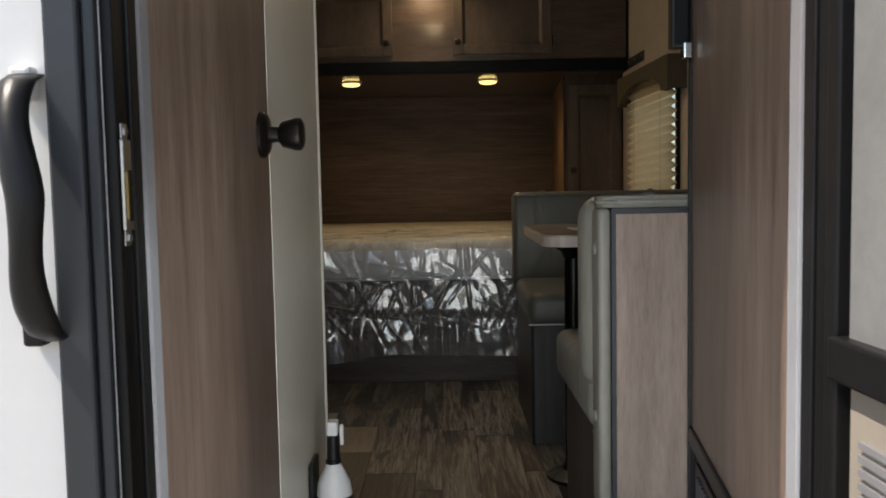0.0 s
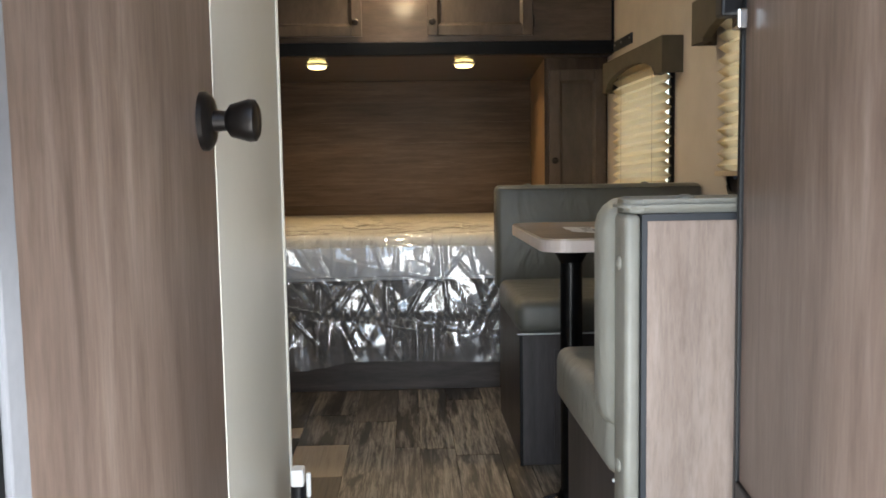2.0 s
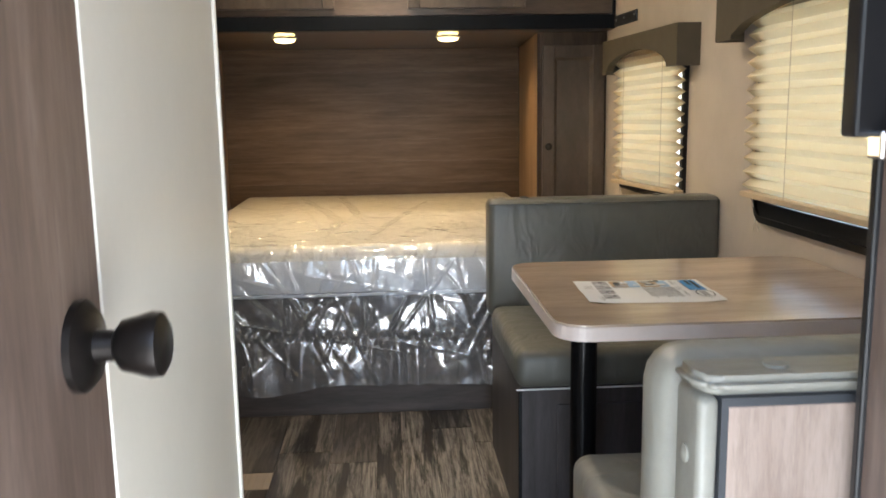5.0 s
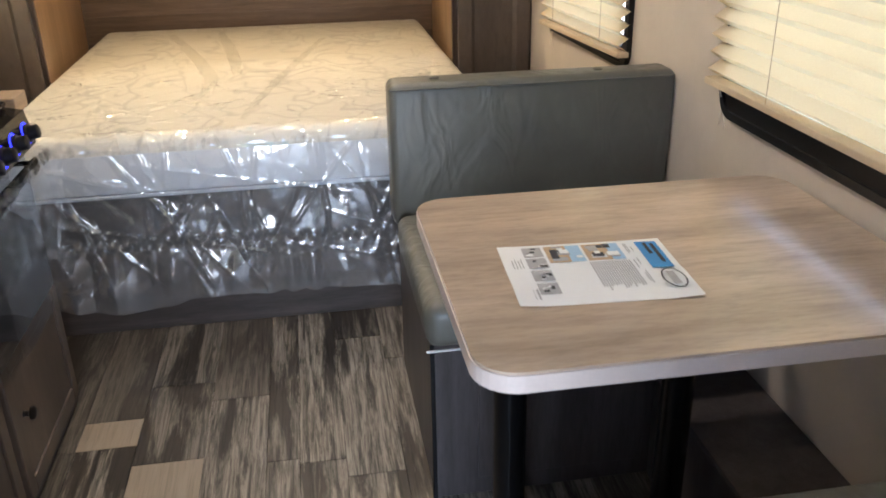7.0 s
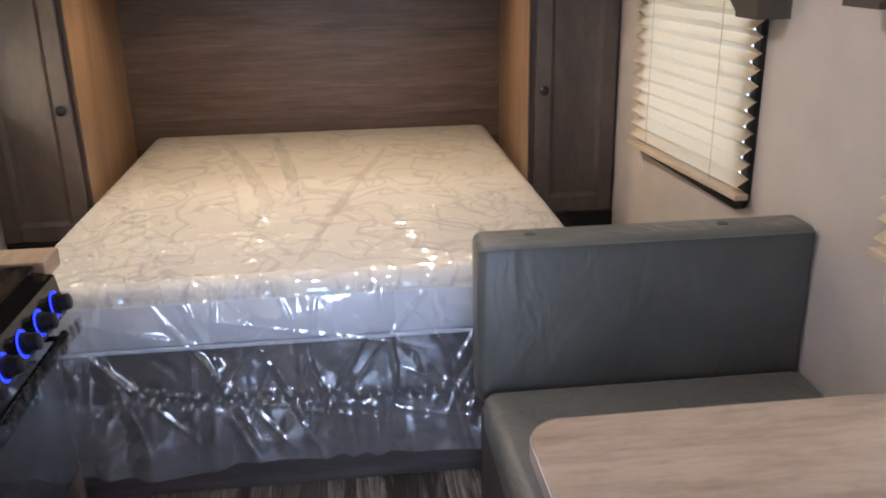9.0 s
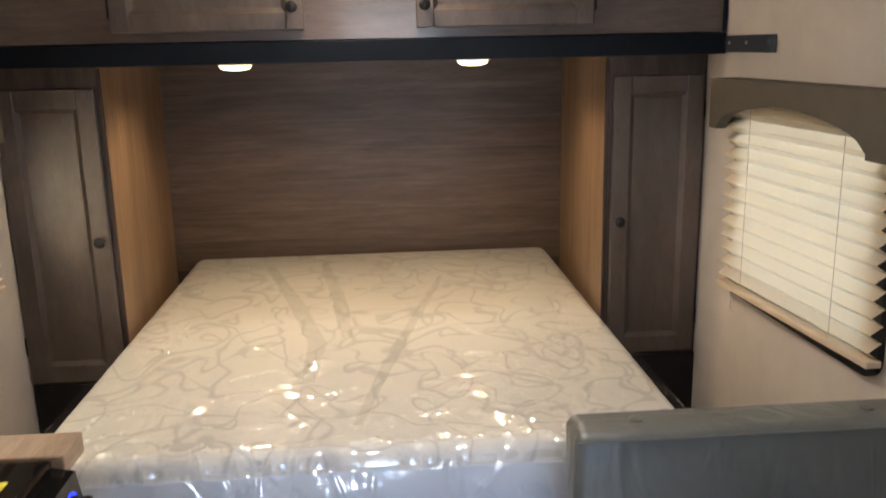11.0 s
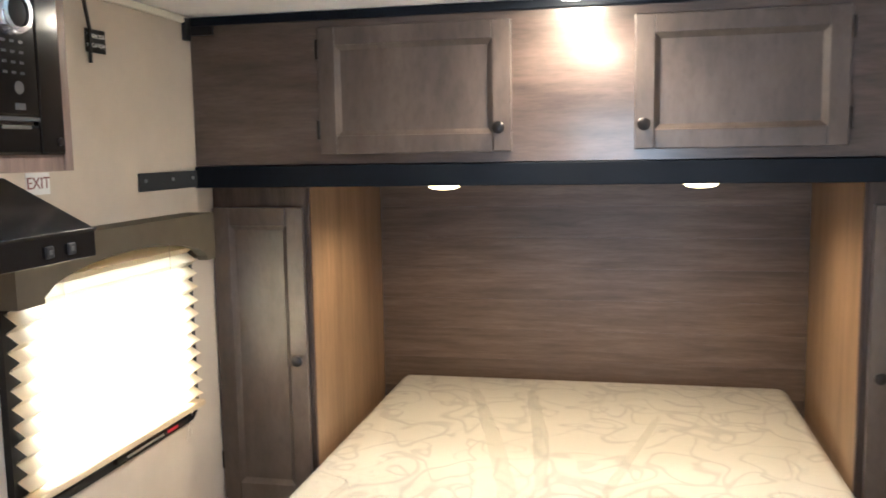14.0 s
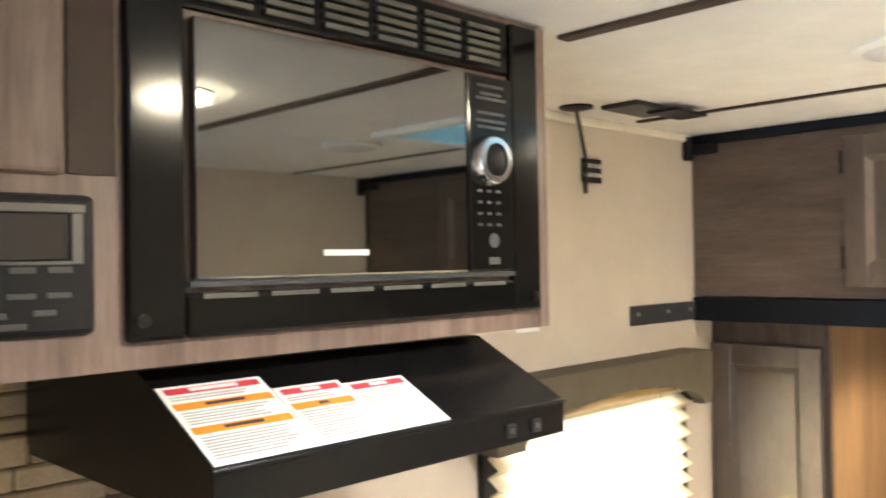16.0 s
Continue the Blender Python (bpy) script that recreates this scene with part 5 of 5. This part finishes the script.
st = thing("door_strike", (0, 0, 0), "steel door strike plate screwed to the jamb", "strike plate")
sx = DL + 0.0102
part("plate", B((sx, 0.803, 0.842), (sx + 0.004, 0.823, 0.922), 0.0015), M_STEEL, st)
part("slot", B((sx + 0.0041, 0.811, 0.85), (sx + 0.0047, 0.819, 0.895)), M_BLACK, st)
part("brass_catch", B((sx + 0.0041, 0.808, 0.852), (sx + 0.005, 0.8105, 0.893)), plain("brass", (0.5, 0.36, 0.14), 0.3, 1.0), st)
for z in (0.828, 0.922):
    part("tab", B((sx, 0.806, z), (sx + 0.002, 0.82, z + 0.014), 0.001), M_STEEL, st)
    part("screw", tube(bmesh.new(), (sx + 0.002, 0.813, z + 0.007), (sx + 0.004, 0.813, z + 0.007), 0.004, seg=12), M_STEEL, st)

fe = thing("fire_extinguisher", (-0.155, 1.765, 0.08), "small white fire extinguisher in a black wall bracket", "fire extinguisher")
part("bottle", lathe(bmesh.new(), (0, 0, 0.0), (0, 0, 1), [(0, 0.030), (0.01, 0.037), (0.17, 0.037), (0.195, 0.034), (0.22, 0.022), (0.235, 0.014)], 32), M_WHITE, fe, "white bottle", True)
part("neck", lathe(bmesh.new(), (0, 0, 0.235), (0, 0, 1), [(0, 0.0165), (0.006, 0.0165), (0.008, 0.0135), (0.06, 0.0125)], 20), M_BLACK, fe, "", True)
part("nozzle_cap", B((-0.011, -0.014, 0.293), (0.011, 0.016, 0.323), 0.004), M_WHITE, fe)
part("pull_pin", B((0.014, -0.006, 0.272), (0.022, 0.004, 0.315), 0.003), M_WHITE, fe, "white pull pin")
br = part("bracket", B((-0.047, -0.035, -0.04), (-0.038, 0.05, 0.24), 0.003), M_BLACK, fe)
part("strap", lathe(bmesh.new(), (0, 0, 0.14), (0, 0, 1), [(0, 0.0385), (0.03, 0.0385)], 32), M_BLACK, br, "", True)
for k in range(6):
    a = radians(-150 + k * 12)
    part("label_bar", tube(bmesh.new(), (0.0385 * math.cos(a), 0.0385 * math.sin(a), 0.147), (0.0385 * math.cos(a), 0.0385 * math.sin(a), 0.163), 0.0022, seg=6), M_WHITE, br)

sl = thing("closet_latch", (0, 0, 0), "black slide latch with chrome catch on the closet corner", "latch")
part("body", B((0.477, 1.535, 1.105), (0.508, 1.563, 1.60), 0.004), M_BLACK, sl)
part("catch", B((0.492, 1.515, 1.085), (0.507, 1.54, 1.112), 0.003), M_CHROME, sl, "chrome catch")
lv = thing("low_vent", (0, 0, 0), "black slatted vent low on the closet wall", "vent")
lv.matrix_basis = CLOSET
part("frame", B((0.001, 0.30, 0.08), (0.0055, 0.62, 0.385), 0.002), M_BLACK, lv)
for k in range(15):
    part("slat", B((-0.003, 0.33 + k * 0.018, 0.10), (0.002, 0.338 + k * 0.018, 0.37)), M_FRAME, lv)

# entry step and trailer skirt below the floor
step = thing("entry_step", (0, 0, 0), "dark metal folding step below the entry", "step")
part("tread", B((-0.19, 0.50, -0.36), (0.41, 0.74, -0.335), 0.004), M_FRAME, step)
for x in (-0.18, 0.38):
    part("support", B((x, 0.54, -0.62), (x + 0.02, 0.58, -0.36)), M_FRAME, step)
structure("wall_chassis", B((-WX, 0.82, -0.62), (WX, Y1, -0.052)), M_FRAME, "dark trailer chassis under the floor")

# ---- stones behind the counter ----
bs = tagged(part("backsplash", B((-WX + 0.0005, 2.014, 0.872), (-WX + 0.004, 3.065, 1.543)), M_GROUT), "stacked tan ledger stone backsplash behind the counter", "backsplash")
rng = random.Random(5)
z = 0.874
while z < 1.54:
    h = rng.choice((0.022, 0.03, 0.04))
    y = 2.45 + rng.random() * 0.05
    while y < 3.05:
        l = 0.07 + rng.random() * 0.13
        if z + h < 1.543:
            part("stone", B((-WX + 0.004, y, z), (-WX + 0.010 + rng.random() * 0.012, min(y + l, 3.062) - 0.003, z + h - 0.003), 0.003, 1), M_STONE, bs)
        y += l
    z += h

# ---- floor planks ----
rng = random.Random(11)
LENGTHS = (0.3, 0.45, 0.6, 0.75, 0.9)
EDGES = (-1.05, -0.87, -0.69, -0.50, -0.349, -0.174, -0.02, 0.062, 0.175, 0.316, 0.40, 0.57, 0.745, 0.92, 1.09)
# first joints and tones of the planks in the aisle: start, then lengths with a letter for plain, pale or worn
AISLE = {
    -0.50: (0.81, ((0.75, "n"), (0.9, "n"), (0.75, "n"), (0.12, "p"), (0.6, "n"))),
    -0.349: (0.927, ((0.9, "n"), (1.0, "n"), (0.30, "p"), (0.35, "n"), (0.6, "n"))),
    -0.174: (0.81, ((0.45, "n"), (0.9, "n"), (0.45, "n"), (0.77, "w"), (0.6, "n"))),
    -0.02: (0.81, ((0.9, "n"), (0.75, "n"), (0.62, "n"), (0.9, "n"))),
    0.062: (0.81, ((0.45, "n"), (0.9, "n"), (0.9, "w"), (0.9, "w"))),
    0.175: (0.81, ((0.75, "n"), (0.6, "n"), (0.83, "w"), (0.66, "w"), (0.3, "n"))),
    0.316: (0.81, ((0.9, "n"), (0.9, "w"), (0.9, "w"), (0.6, "w"))),
}
TONES = {"n": M_PLANK, "p": M_PLANK_PALE, "w": M_PLANK_WORN}
plank_mesh = {}


def plank(x, width, y, length, tone):
    key = (round(width, 3), length, tone)
    if key not in plank_mesh:
        plank_mesh[key] = mesh_from(B((0, 0, -0.004), (width - 0.0014, length - 0.0014, 0.0), 0.0008, 1), "plank", TONES[tone])
    pl = new("plank", plank_mesh[key])
    pl.location = (x, y, 0.0)
    pl.parent = floor


for x, x_next in zip(EDGES, EDGES[1:]):
    if x in AISLE:
        y, row = AISLE[x]
        if y > 0.82:
            plank(x, x_next - x, 0.81, y - 0.81, "n")
        for length, tone in row:
            plank(x, x_next - x, y, length, tone)
            y += length
        continue
    y = 0.81
    while y < 3.86:
        length = rng.choice(LENGTHS)
        plank(x, x_next - x, y, length, "n")
        y += length
